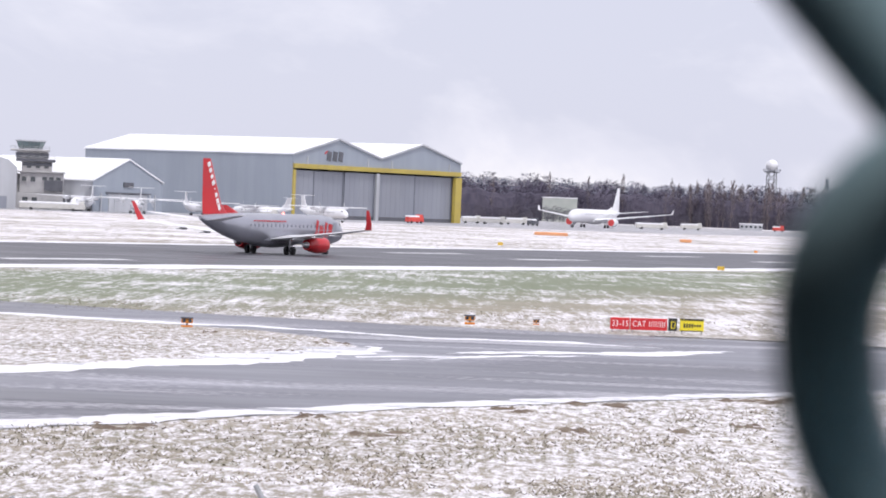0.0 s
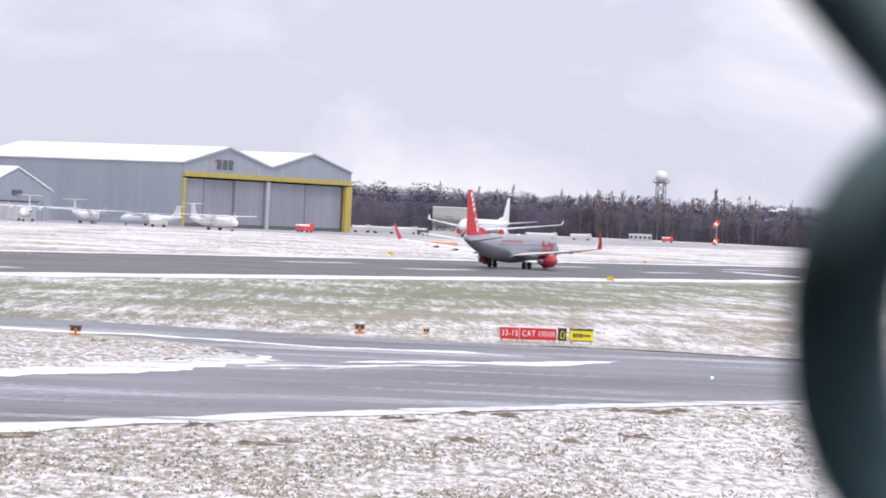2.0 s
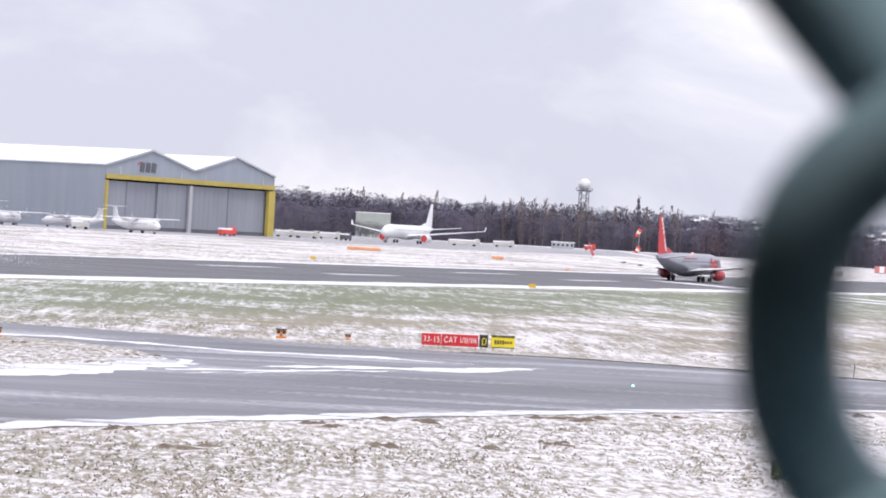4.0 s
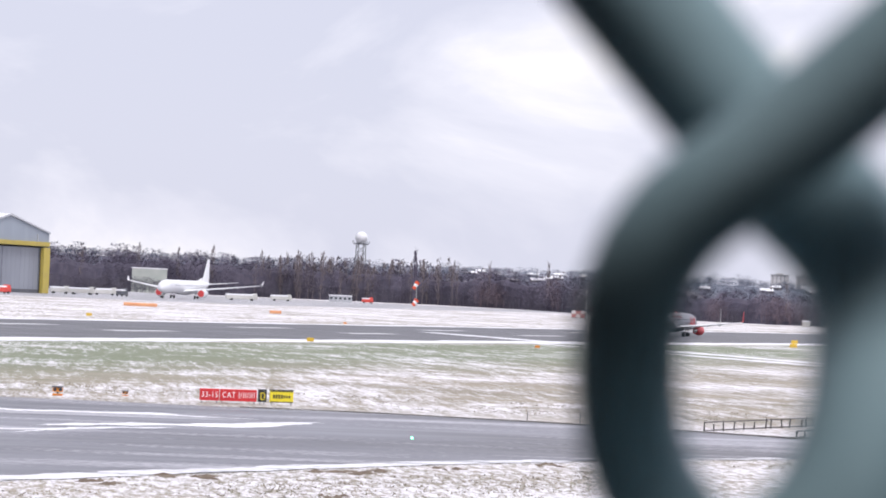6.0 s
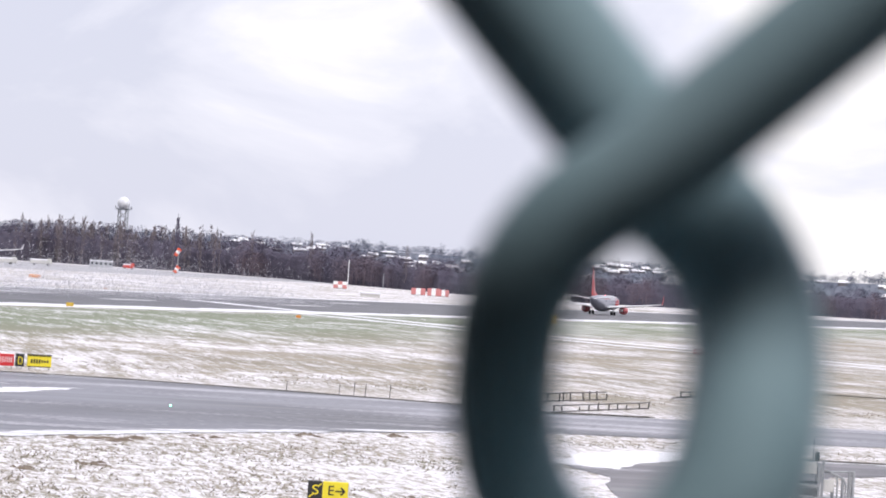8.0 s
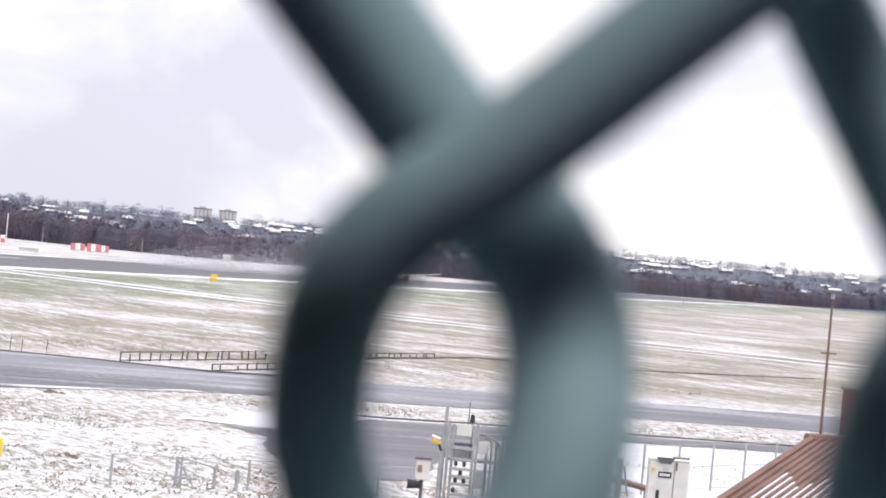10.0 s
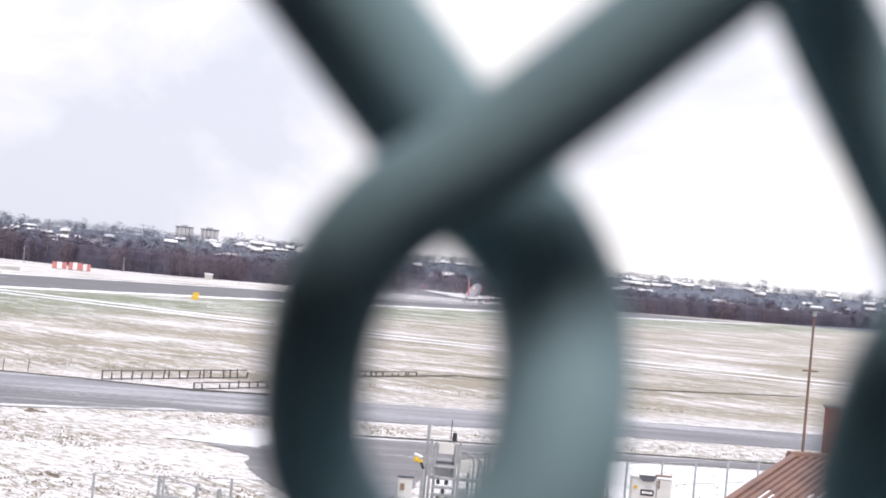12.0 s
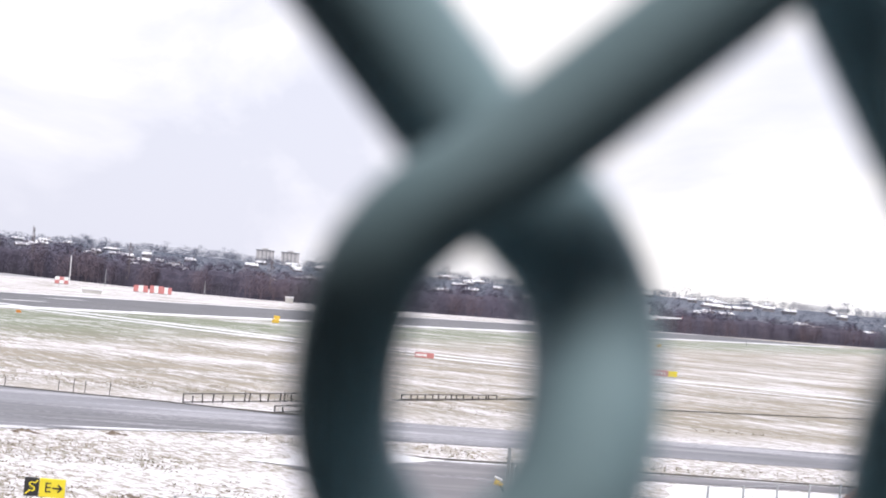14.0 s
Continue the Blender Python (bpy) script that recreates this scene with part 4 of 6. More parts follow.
def control_tower():
    c = polar(-8.80, 985)
    xd = Vector((math.cos(radians(-8.4)), math.sin(radians(8.4)), 0))
    h = thing("control_tower", plan_pose(c, xd), "old white rendered airport tower building with green glass cab", "tower")

    def level(name, x0, x1, y0, y1, z0, z1, mat, label=""):
        return part(name, box(bmesh.new(), x1 - x0, y1 - y0, z1 - z0, (x0 + x1) / 2, (y0 + y1) / 2, (z0 + z1) / 2, bevel=0.08), mat, h, label)

    level("ground_floor", 1, 19, 0, 14, 0, 5.6, RENDER_WHITE)
    level("first_floor", 4, 19, 0.4, 13, 5.7, 12.6, RENDER_WHITE)
    level("ledge", 3.0, 19.6, -0.5, 13.6, 12.6, 13.1, RENDER_WHITE)
    level("second_floor", 4.5, 15, 1, 12, 13.1, 16.4, RENDER_WHITE)
    level("dark_ledge", 2.5, 16, 0, 13, 16.4, 17.3, DARK_GREY, "dark flat roof edge")
    level("third_floor", 2.6, 13.5, 1.5, 11, 17.3, 20.0, RENDER_WHITE)
    level("cab_deck", 0.5, 14, 0.5, 12, 20.0, 20.6, RENDER_WHITE)
    # flared glass cab
    rings = [[(7.4 + r * sx, 6 + r * sy, z) for sx, sy in ((-1, -0.6), (-0.6, -1), (0.6, -1), (1, -0.6), (1, 0.6), (0.6, 1), (-0.6, 1), (-1, 0.6))] for r, z in ((3.9, 20.6), (5.0, 23.3))]
    cab = part("cab", loft(bmesh.new(), rings), GLASS_GREEN, h, "green tinted glass cab")
    for r, z, hgt in ((5.3, 23.3, 0.5), (4.1, 20.6, 0.35)):
        part("cab_rim", loft(bmesh.new(), [[(7.4 + r * sx, 6 + r * sy, zz) for sx, sy in ((-1, -0.6), (-0.6, -1), (0.6, -1), (1, -0.6), (1, 0.6), (0.6, 1), (-0.6, 1), (-1, 0.6))] for zz in (z, z + hgt)]), CLAD_PALE, cab)
    for i in range(6):
        part("cab_mullion", rod(bmesh.new(), (4.9 + i, 2.05, 20.7), (4.3 + i * 1.24, 0.98, 23.3), 0.09), DARK_GREY, cab)
    for x, z, w, hh in ((5.5, 10.3, 1.6, 1.6), (8.5, 10.3, 1.6, 1.6), (12.5, 10.6, 1.6, 1.2), (14.8, 10.6, 1.6, 1.2), (17.2, 10.6, 1.6, 1.2), (6.0, 2.9, 1.8, 2.4), (9.2, 2.9, 1.8, 2.4), (7, 14.8, 1.5, 1.3), (10, 14.8, 1.5, 1.3), (13, 14.8, 1.5, 1.3), (5, 18.7, 1.5, 1.2), (8, 18.7, 1.5, 1.2), (11, 18.7, 1.5, 1.2)):
        y = 0.0 if z < 5 else 0.4 if z < 12 else 1.0 if z < 16 else 1.5
        w_ob = part("window", box(bmesh.new(), w, 0.16, hh, x, y - 0.02, z), GLASS_DARK, h)
        part("window_frame", box(bmesh.new(), w + 0.3, 0.3, 0.15, x, y - 0.1, z - hh / 2 - 0.08), RENDER_WHITE, w_ob)
    part("balcony_shade", box(bmesh.new(), 6.4, 1.6, 3.8, 15.6, 0.3, 8.3, bevel=0.05), DARK_GREY, h, "dark glazed balcony")
    part("window_band", box(bmesh.new(), 11.4, 0.3, 1.7, 8.0, 1.42, 18.5, bevel=0.04), DARK_GREY, h, "dark band of windows under the cab")
    part("window_band", box(bmesh.new(), 10.0, 0.3, 1.2, 9.8, 0.92, 15.5, bevel=0.04), DARK_GREY, h, "dark band of windows")
    part("side_wing", box(bmesh.new(), 8.0, 9.0, 12.2, 0.4, 6.5, 6.1, bevel=0.08), RENDER_WHITE, h, "grey rendered side wing")
    part("wing_window", box(bmesh.new(), 2.6, 0.3, 5.0, 1.6, 1.95, 6.0, bevel=0.04), DARK_GREY, h, "dark stair window")
    for x0, x1, y0, z in ((0.5, 14, 0.55, 20.6), (2.6, 15.9, 0.05, 17.3)):
        rail = bmesh.new()
        for zz in (0.5, 1.0):
            rod(rail, (x0, y0, z + zz), (x1, y0, z + zz), 0.06, n=5)
        for q in range(9):
            xx = x0 + (x1 - x0) * q / 8
            rod(rail, (xx, y0, z), (xx, y0, z + 1.0), 0.05, n=5)
        part("deck_railing", rail, GALV, h, "thin steel deck railing")
    part("annex", box(bmesh.new(), 8, 9, 4.4, 22, 6, 2.2, bevel=0.1), DARK_GREY, h, "dark flat annex")
    part("annex_roof", box(bmesh.new(), 8.4, 9.4, 0.4, 22, 6, 4.6), ROOF_SNOW, h)
    part("mast", rod(bmesh.new(), (-4, 4, 16), (-4, 4, 22.6), 0.16), GALV, h)
    part("mast_dish", rod(bmesh.new(), (-4.6, 4, 22.4), (-3.4, 4, 22.4), 0.7), GALV, h)
    part("mast_base", box(bmesh.new(), 4.4, 4, 16, -4, 4, 8), RENDER_WHITE, h)
    # the plain grey shed beside it
    s = thing("terminal_shed", plan_pose(polar(-10.6, 960), xd), "pale grey rendered terminal hall with low curved roof", "building")
    ring = [(0, 0), (33, 0), (33, 14.0), (30, 16.6), (24, 18.0), (9, 18.0), (0, 17.0)]
    part("hall", loft(bmesh.new(), [[(x, y, z) for x, z in ring] for y in (0, 30)]), CLAD_PALE, s)
    part("canopy", box(bmesh.new(), 10, 3, 0.8, 8, -1.5, 7.2, bevel=0.1), RENDER_WHITE, s)
    for x in (4, 12, 28):
        part("door", box(bmesh.new(), 4, 0.3, 4.2, x, -0.12, 2.1), DOOR_GREY, s)
    part("roof_plant", box(bmesh.new(), 5, 4, 2.2, 12, 10, 19.0), DARK_GREY, s)


control_tower()


def simple_block(name, centre, turn, sx, sy, sz, wall, roof, label, category, windows=0):
    b = thing(name, Matrix.Translation(centre) @ Matrix.Rotation(radians(turn), 4, "Z"), label, category)
    part("body", box(bmesh.new(), sx, sy, sz, 0, 0, sz / 2, bevel=0.05), wall, b)
    part("roof", box(bmesh.new(), sx + 0.5, sy + 0.5, 0.5, 0, 0, sz + 0.25, bevel=0.1), roof, b, "flat roof white with snow")
    for k in range(windows):
        part("window", box(bmesh.new(), sx / windows * 0.5, 0.12, 1.2, -sx / 2 + (k + 0.5) * sx / windows, -sy / 2 - 0.02, sz * 0.62), GLASS_DARK, b)
    return b


simple_block("cargo_shed", polar(2.33, 1630), -2, 20.0, 8, 13.6, SHED_GREEN, ROOF_SNOW, "pale grey-green cargo shed behind the parked airliner", "building")
simple_block("site_office", polar(6.2, 1500), -6, 12, 5, 3.2, CLAD_PALE, ROOF_SNOW, "low pale site office with snow on the roof", "building", 5)


def service_vehicle(az, d, turn, length, label, mat, snow=True):
    v = thing("service_vehicle", Matrix.Translation(polar(az, d)) @ Matrix.Rotation(radians(turn), 4, "Z"), label, "vehicle", "apron vehicles")
    part("body", box(bmesh.new(), length, 2.4, 1.7, 0, 0, 1.45, bevel=0.15), mat, v)
    part("cab", box(bmesh.new(), 2.0, 2.3, 1.3, length / 2 - 1.2, 0, 2.6, bevel=0.25), mat, v)
    part("windscreen", box(bmesh.new(), 0.1, 2.0, 0.8, length / 2 - 0.22, 0, 2.7), GLASS_DARK, v)
    if snow:
        part("snow_cover", box(bmesh.new(), length - 2.0, 2.5, 0.7, -1.0, 0, 2.5, bevel=0.2), ROOF_SNOW, v, "lying snow")
    for x in (-length * 0.32, length * 0.32):
        for y in (-1.05, 1.05):
            part("wheel", rod(bmesh.new(), (x, y - 0.15, 0.5), (x, y + 0.15, 0.5), 0.5, n=12), RUBBER, v)


for row in ((0.55, 1165, 10, 8, "white tow tractor beside the hangar", CABINET), (1.0, 1160, -20, 11, "white baggage trailer covered with snow", CABINET), (1.45, 1190, 5, 10, "white flat trailer covered with snow", CABINET),
            (1.8, 1150, 60, 6, "dark ground power unit", DARK_GREY), (4.2, 1240, 8, 14, "long white steps vehicle under snow", CABINET), (6.75, 1480, -4, 6, "red service van beside the site office", RED_PAINT),
            (5.0, 1330, 3, 10, "white freight trailer covered with snow", CABINET), (-0.6, 1020, 40, 7, "red aircraft steps truck", RED_PAINT), (-3.55, 960, 0, 6, "small white tug beside parked aircraft", CABINET), (-7.9, 955, 4, 22, "long white parked trailer", CABINET)):
    service_vehicle(*row)
tagged(part("barrier", box(bmesh.new(), 9.0, 0.8, 0.9, 28.9, 760, 0.47, pose(0, 0, 0, 0, 0, -3), bevel=0.15), MARK_ORANGE), "long orange plastic works barrier lying on snow", "barrier")
for k, (az, d) in enumerate(((4.9, 720),)):
    tagged(part("barrier", box(bmesh.new(), 3.0, 0.6, 0.8, *polar(az, d, 0.42), bevel=0.1), MARK_ORANGE), "short orange plastic works barrier lying on snow", "barrier", "works barriers")


# ---- radar tower, windsock and boards ----
def radar_tower():
    d = 1760
    r = thing("radar_tower", Matrix.Translation(polar(6.57, d)) @ Matrix.Rotation(radians(12), 4, "Z") @ Matrix.Scale(1.12, 4), "tall steel lattice radar tower with white radome", "tower")
    top = 31.5
    for sx in (-1, 1):
        for sy in (-1, 1):
            part("leg", rod(bmesh.new(), (sx * 2.6, sy * 2.6, 0), (sx * 2.1, sy * 2.1, top), 0.26, n=6), GALV, r)
    for k in range(8):
        z0, z1 = k * top / 8, (k + 1) * top / 8
        for a, b in (((-1, -1), (1, -1)), ((1, -1), (1, 1)), ((1, 1), (-1, 1)), ((-1, 1), (-1, -1))):
            w = 2.35
            bm = bmesh.new()
            rod(bm, (a[0] * w, a[1] * w, z0), (b[0] * w, b[1] * w, z1), 0.16, n=5)
            rod(bm, (a[0] * w, a[1] * w, z1), (b[0] * w, b[1] * w, z1), 0.16, n=5)
            part("brace", bm, GALV, r)
    part("platform", rod(bmesh.new(), (0, 0, top), (0, 0, top + 0.5), 4.4, n=16), DARK_GREY, r)
    bm = bmesh.new()
    for i in range(16):
        a = 2 * math.pi * i / 16
        rod(bm, (4.7 * math.cos(a), 4.7 * math.sin(a), top + 0.7), (4.7 * math.cos(a), 4.7 * math.sin(a), top + 1.9), 0.08, n=4)
    part("railing", bm, DARK_GREY, r)
    bm = bmesh.new()
    bmesh.ops.create_icosphere(bm, subdivisions=3, radius=3.5, matrix=Matrix.Translation((0, 0, top + 3.6)))
    part("radome", bm, PLANE_WHITE, r, "white radome ball", smooth=False)
    part("radome_skirt", rod(bmesh.new(), (0, 0, top + 0.7), (0, 0, top + 2.0), 2.6, n=16), CLAD_PALE, r)


radar_tower()


def windsock():
    w = thing("windsock", Matrix.Translation(polar(7.73, 1390)), "slim pole with drooping orange and white windsocks", "windsock")
    part("pole", rod(bmesh.new(), (0, 0, 0), (0, 0, 12.4), 0.28, 0.2), GALV, w)
    for z0, z1 in ((12.2, 8.6), (3.4, 0.5)):
        for k in range(3):
            f0, f1 = k / 3, (k + 1) / 3
            a = Vector((0.6, 0, z0)).lerp(Vector((-1.4, 0, z1)), f0)
            b = Vector((0.6, 0, z0)).lerp(Vector((-1.4, 0, z1)), f1)
            part("sock", rod(bmesh.new(), a, b, 1.15 - 0.25 * f0, 1.15 - 0.25 * f1, n=10), SIGN_WHITE if k == 1 else SOCK, w, smooth=True)


windsock()


def chequer(name, centre, turn, cols, rows, w, h, label, mast=0.0):
    c = thing(name, Matrix.Translation(centre) @ Matrix.Rotation(radians(turn), 4, "Z"), label, "marker board", "chequered boards")
    for i in range(cols):
        for j in range(rows):
            part("panel", box(bmesh.new(), w, 0.9, h, (i - (cols - 1) / 2) * w, 0, (j + 0.5) * h + 0.2), (HAZED_RED, SIGN_WHITE)[(i + j) % 2], c)
    part("stand", box(bmesh.new(), cols * w, 0.5, 0.2, 0, 0, 0.1), GALV, c)
    if mast:
        part("mast", rod(bmesh.new(), (cols * w / 2 + 0.3, 0, 0), (cols * w / 2 + 0.3, 0, mast), 0.16), SIGN_WHITE, c, "slim white mast")


chequer("marker_cabin", polar(11.03, 1075), -11, 3, 2, 1.7, 1.3, "red and white chequered marker cabin on snowy grass", 11.0)
chequer("aerial_boards", polar(12.62, 1010), -12, 3, 1, 1.7, 2.3, "red and white boards before the landing aerial")
chequer("aerial_boards", polar(12.93, 1000), -12, 3, 1, 1.5, 2.6, "red and white boards before the landing aerial")
chequer("aerial_boards", polar(13.13, 1005), -12, 3, 1, 1.3, 2.3, "red and white boards before the landing aerial")
simple_block("equipment_box", polar(15.62, 1150), -15, 3.2, 2.2, 2.1, CABINET, ROOF_SNOW, "small white equipment box on the grass", "cabinet")
simple_block("equipment_box", polar(11.65, 800), -12, 5.5, 2.0, 0.9, CABINET, ROOF_SNOW, "low white equipment box beside the runway", "cabinet")
for az, d, hh in ((11.9, 1180, 7), (13.9, 1120, 6), (22.35, 900, 9), (24.9, 1010, 2.2)):
    tagged(part("pole", rod(bmesh.new(), polar(az, d, 0), polar(az, d, hh), 0.14, 0.1), GALV), "slim pale pole standing on the grass", "pole", "slim poles")


def marker_board(x, y, size, label="yellow runway marker board on short legs"):
    m = thing("marker_board", Matrix.Translation((x, y, 0)) @ Matrix.Rotation(-math.atan2(x, y), 4, "Z"), label, "marker", "runway marker boards")
    part("face", box(bmesh.new(), size * 1.1, 0.12, size * 0.58, 0, 0, size * 0.5, bevel=0.02), ORANGE if size < 0.75 else BOARD_YELLOW, m)
    for s in (-1, 1):
        part("leg", rod(bmesh.new(), (s * size * 0.3, 0.06, 0), (s * size * 0.3, 0.06, size * 0.6), 0.03, n=6), GALV, m)


for x, y, s in ((35.6, 361, 0.85), (69.5, 385, 0.6), (133.7, 486, 1.15), (149.3, 542, 1.15), (10.4, 514, 0.9), (272, 636, 1.0), (62, 560, 0.6)):
    marker_board(x, y, s)


def guard_light(x, y, s=1.0):
    """A pair of yellow-hooded guard lamps on a stand."""
    m = thing("guard_light", Matrix.Translation((x, y, 0)) @ Matrix.Rotation(-math.atan2(x, y), 4, "Z") @ Matrix.Scale(s, 4), "yellow hooded guard light on a low stand", "lamp", "guard lights")
    part("base", box(bmesh.new(), 0.62, 0.3, 0.12, 0, 0, 0.06, bevel=0.02), ORANGE, m)
    part("post", rod(bmesh.new(), (0, 0, 0.1), (0, 0, 0.3), 0.05), DARK_GREY, m)
    part("housing", box(bmesh.new(), 0.62, 0.3, 0.26, 0, 0, 0.36, bevel=0.05), ORANGE, m)
    part("hood", box(bmesh.new(), 0.68, 0.42, 0.08, 0, -0.04, 0.53, bevel=0.02), DARK_GREY, m)
    for q in (-0.16, 0.16):
        part("lens", rod(bmesh.new(), (q, -0.15, 0.37), (q, -0.19, 0.37), 0.1, n=12), GLASS_DARK, m)


guard_light(-13.5, 151.0)
guard_light(1.8, 169.5)
guard_light(5.9, 172.5, 0.6)
tagged(part("taxiway_light", rod(bmesh.new(), (18.5, 135.4, 0.02), (18.5, 135.4, 0.09), 0.06, 0.04), GREEN_LIGHT), "small glowing green taxiway centre light", "lamp")


# ---- signs with their readable lettering ----
def sign_face(parent, x0, x1, z0, z1, mat, name="face"):
    return part(name, box(bmesh.new(), x1 - x0, 0.16, z1 - z0, (x0 + x1) / 2, 0, (z0 + z1) / 2, bevel=0.015), mat, parent)


def hold_sign():
    c = Vector((10.1, 167.2, 0))
    s = thing("holding_sign", Matrix.Translation(c) @ Matrix.Rotation(radians(10), 4, "Z"), "red holding-point sign lettered in white with black and yellow boards", "sign")
    z0, z1 = 0.16, 0.86
    up = pose(0, -0.085, 0, 90, 0, 0)
    for x0, x1, mat, body, ink, size in ((0.0, 1.15, SIGN_RED, "33-15", SIGN_WHITE, 0.44), (1.22, 3.44, SIGN_RED, "CAT I/II/III", SIGN_WHITE, 0.44), (3.55, 4.05, SIGN_BLACK, "", SIGN_YELLOW, 0.4), (4.25, 5.7, SIGN_YELLOW, "", SIGN_BLACK, 0.4)):
        f = sign_face(s, x0, x1, z0, z1, mat)
        part("frame", box(bmesh.new(), x1 - x0 + 0.05, 0.12, 0.05, (x0 + x1) / 2, 0.0, z1 + 0.025), SIGN_WHITE if mat == SIGN_RED else SIGN_BLACK, f)
        if body:
            text_mesh(body, size, ink, f, Matrix.Translation(((x0 + x1) / 2, -0.085, (z0 + z1) / 2)) @ pose(0, 0, 0, 90, 0, 0) @ Matrix.Diagonal((0.86, 1.1, 1, 1)))
        for x in (x0 + 0.12, x1 - 0.12):
            part("leg", rod(bmesh.new(), (x, 0.02, 0), (x, 0.02, z0), 0.035, n=6), GALV, f)
    # the black board's single outline letter and the yellow board's unreadable line, as bars
    b = [o for o in s.children if o.type == "MESH"]
    for dx, w, hgt, dz in ((-0.1, 0.05, 0.42, 0), (0.12, 0.05, 0.3, 0), (0.0, 0.2, 0.05, 0.19), (0.0, 0.2, 0.05, -0.19)):
        part("bar", box(bmesh.new(), w, 0.02, hgt, 3.8 + dx, -0.09, 0.51 + dz), SIGN_YELLOW, b[2])
    for k in range(7):
        part("bar", box(bmesh.new(), 0.1, 0.02, 0.24 if k < 4 else 0.14, 4.5 + k * 0.16, -0.09, 0.51), SIGN_BLACK, b[3])
    for z in (z0 + 0.03, z1 - 0.03):
        part("border", box(bmesh.new(), 1.4, 0.02, 0.05, 4.975, -0.09, z), SIGN_BLACK, b[3])


hold_sign()


def turn_sign():
    az, d = 10.66, 85.5
    s = thing("direction_sign", Matrix.Translation(polar(az, d)) @ Matrix.Rotation(radians(-11.0), 4, "Z"), "black and yellow taxiway direction sign standing in snow", "sign")
    z0, z1 = 0.14, 0.70
    a = sign_face(s, 0.0, 0.44, z0, z1, SIGN_BLACK)
    b = sign_face(s, 0.445, 1.22, z0, z1, SIGN_YELLOW)
    text_mesh("S", 0.42, SIGN_YELLOW, a, Matrix.Translation((0.23, -0.085, 0.42)) @ pose(0, 0, 0, 90, 0, 0) @ Matrix.Diagonal((1.2, 1, 1, 1)))
    for x0, zz0, x1, zz1 in ((0.04, 0.2, 0.16, 0.3), (0.3, 0.53, 0.41, 0.63)):
        part("stroke", rod(bmesh.new(), (x0, -0.085, zz0), (x1, -0.085, zz1), 0.02, n=4), SIGN_YELLOW, a)
    text_mesh("E", 0.42, SIGN_BLACK, b, Matrix.Translation((0.70, -0.085, 0.42)) @ pose(0, 0, 0, 90, 0, 0))
    part("arrow", box(bmesh.new(), 0.28, 0.02, 0.045, 0.97, -0.085, 0.42), SIGN_BLACK, b)
    for q in (-1, 1):
        part("arrow_barb", rod(bmesh.new(), (1.12, -0.085, 0.42), (1.0, -0.085, 0.42 + q * 0.11), 0.024, n=4), SIGN_BLACK, b)
    part("side", box(bmesh.new(), 0.03, 0.2, z1 - z0, 1.237, 0.02, (z0 + z1) / 2), CABINET, s)
    for x in (0.1, 0.55, 1.1):
        part("leg", rod(bmesh.new(), (x, 0.02, 0), (x, 0.02, z0), 0.03, n=6), GALV, s)


turn_sign()


def far_sign(x, y, w, h, label, tail=True):
    s = thing("guidance_sign", Matrix.Translation((x, y, 0)) @ Matrix.Rotation(-math.atan2(x, y), 4, "Z"), label, "sign", "far guidance signs")
    sign_face(s, -w / 2, w * (0.2 if tail else 0.5), 0.15, 0.15 + h, HAZED_RED)
    if tail:
        sign_face(s, w * 0.2, w / 2, 0.15, 0.15 + h, SIGN_YELLOW)
    for q in (-0.4, 0, 0.4):
        part("leg", rod(bmesh.new(), (q * w, 0, 0), (q * w, 0, 0.2), 0.04, n=6), GALV, s)
    for k in range(6):
        part("bar", box(bmesh.new(), 0.18, 0.02, h * 0.45, -w * 0.42 + k * w * 0.1, -0.09, 0.15 + h / 2), SIGN_WHITE, s)


far_sign(136.5, 317.4, 3.6, 0.7, "red and yellow guidance sign far across the grass")
far_sign(103.6, 310.6, 2.2, 0.6, "small red guidance sign far across the grass", False)


# ---- low post-and-rail fences by the taxiway ----
def low_fence(a, b, n, height, label):
    a, b = Vector((*a, 0)), Vector((*b, 0))
    f = thing("low_fence", Matrix.Translation(a), label, "fence", "low fences")
    d = b - a
    post = None
    for k in range(n):
        p = d * (min(n - 1, max(0, k + random.uniform(-0.35, 0.35))) / (n - 1))
        h = height * (0.6 + 0.6 * random.random())
        if post is None:
            post = part("post", rod(bmesh.new(), (0, 0, 0), (0, 0, height), 0.045, n=6), FENCE_WOOD, f)
        else:
            shared("post", post.data, f, Matrix.Translation(p) @ Matrix.Rotation(radians(random.uniform(-7, 7)), 4, "Y") @ Matrix.Diagonal((1, 1, h / height, 1)))
    for z in (0.95, 0.12):
        part("rail", rod(bmesh.new(), (0, 0, height * z), d + Vector((0, 0, height * z)), 0.036, n=5), FENCE_WOOD, f)


low_fence((37.6, 154.6), (51.0, 171.5), 17, 0.55, "dark low post-and-rail fence beside the taxiway")
low_fence((42.0, 151.2), (51.0, 162.5), 10, 0.40, "dark low broken fence crossing behind the taxiway")
low_fence((60.0, 184.0), (72.0, 198.0), 15, 0.36, "dark low fence far across the grass")
for x, y, h in ((31.2, 158.2, 0.62), (32.0, 157.9, 0.78), (32.6, 157.6, 0.72), (33.9, 157.0, 0.8), (28.4, 159.6, 0.55)):
    tagged(part("marker_stake", rod(bmesh.new(), (x, y, 0), (x + 0.03, y, h), 0.022, n=6), FENCE_WOOD), "thin dark marker stake at the taxiway edge", "stake", "marker stakes")
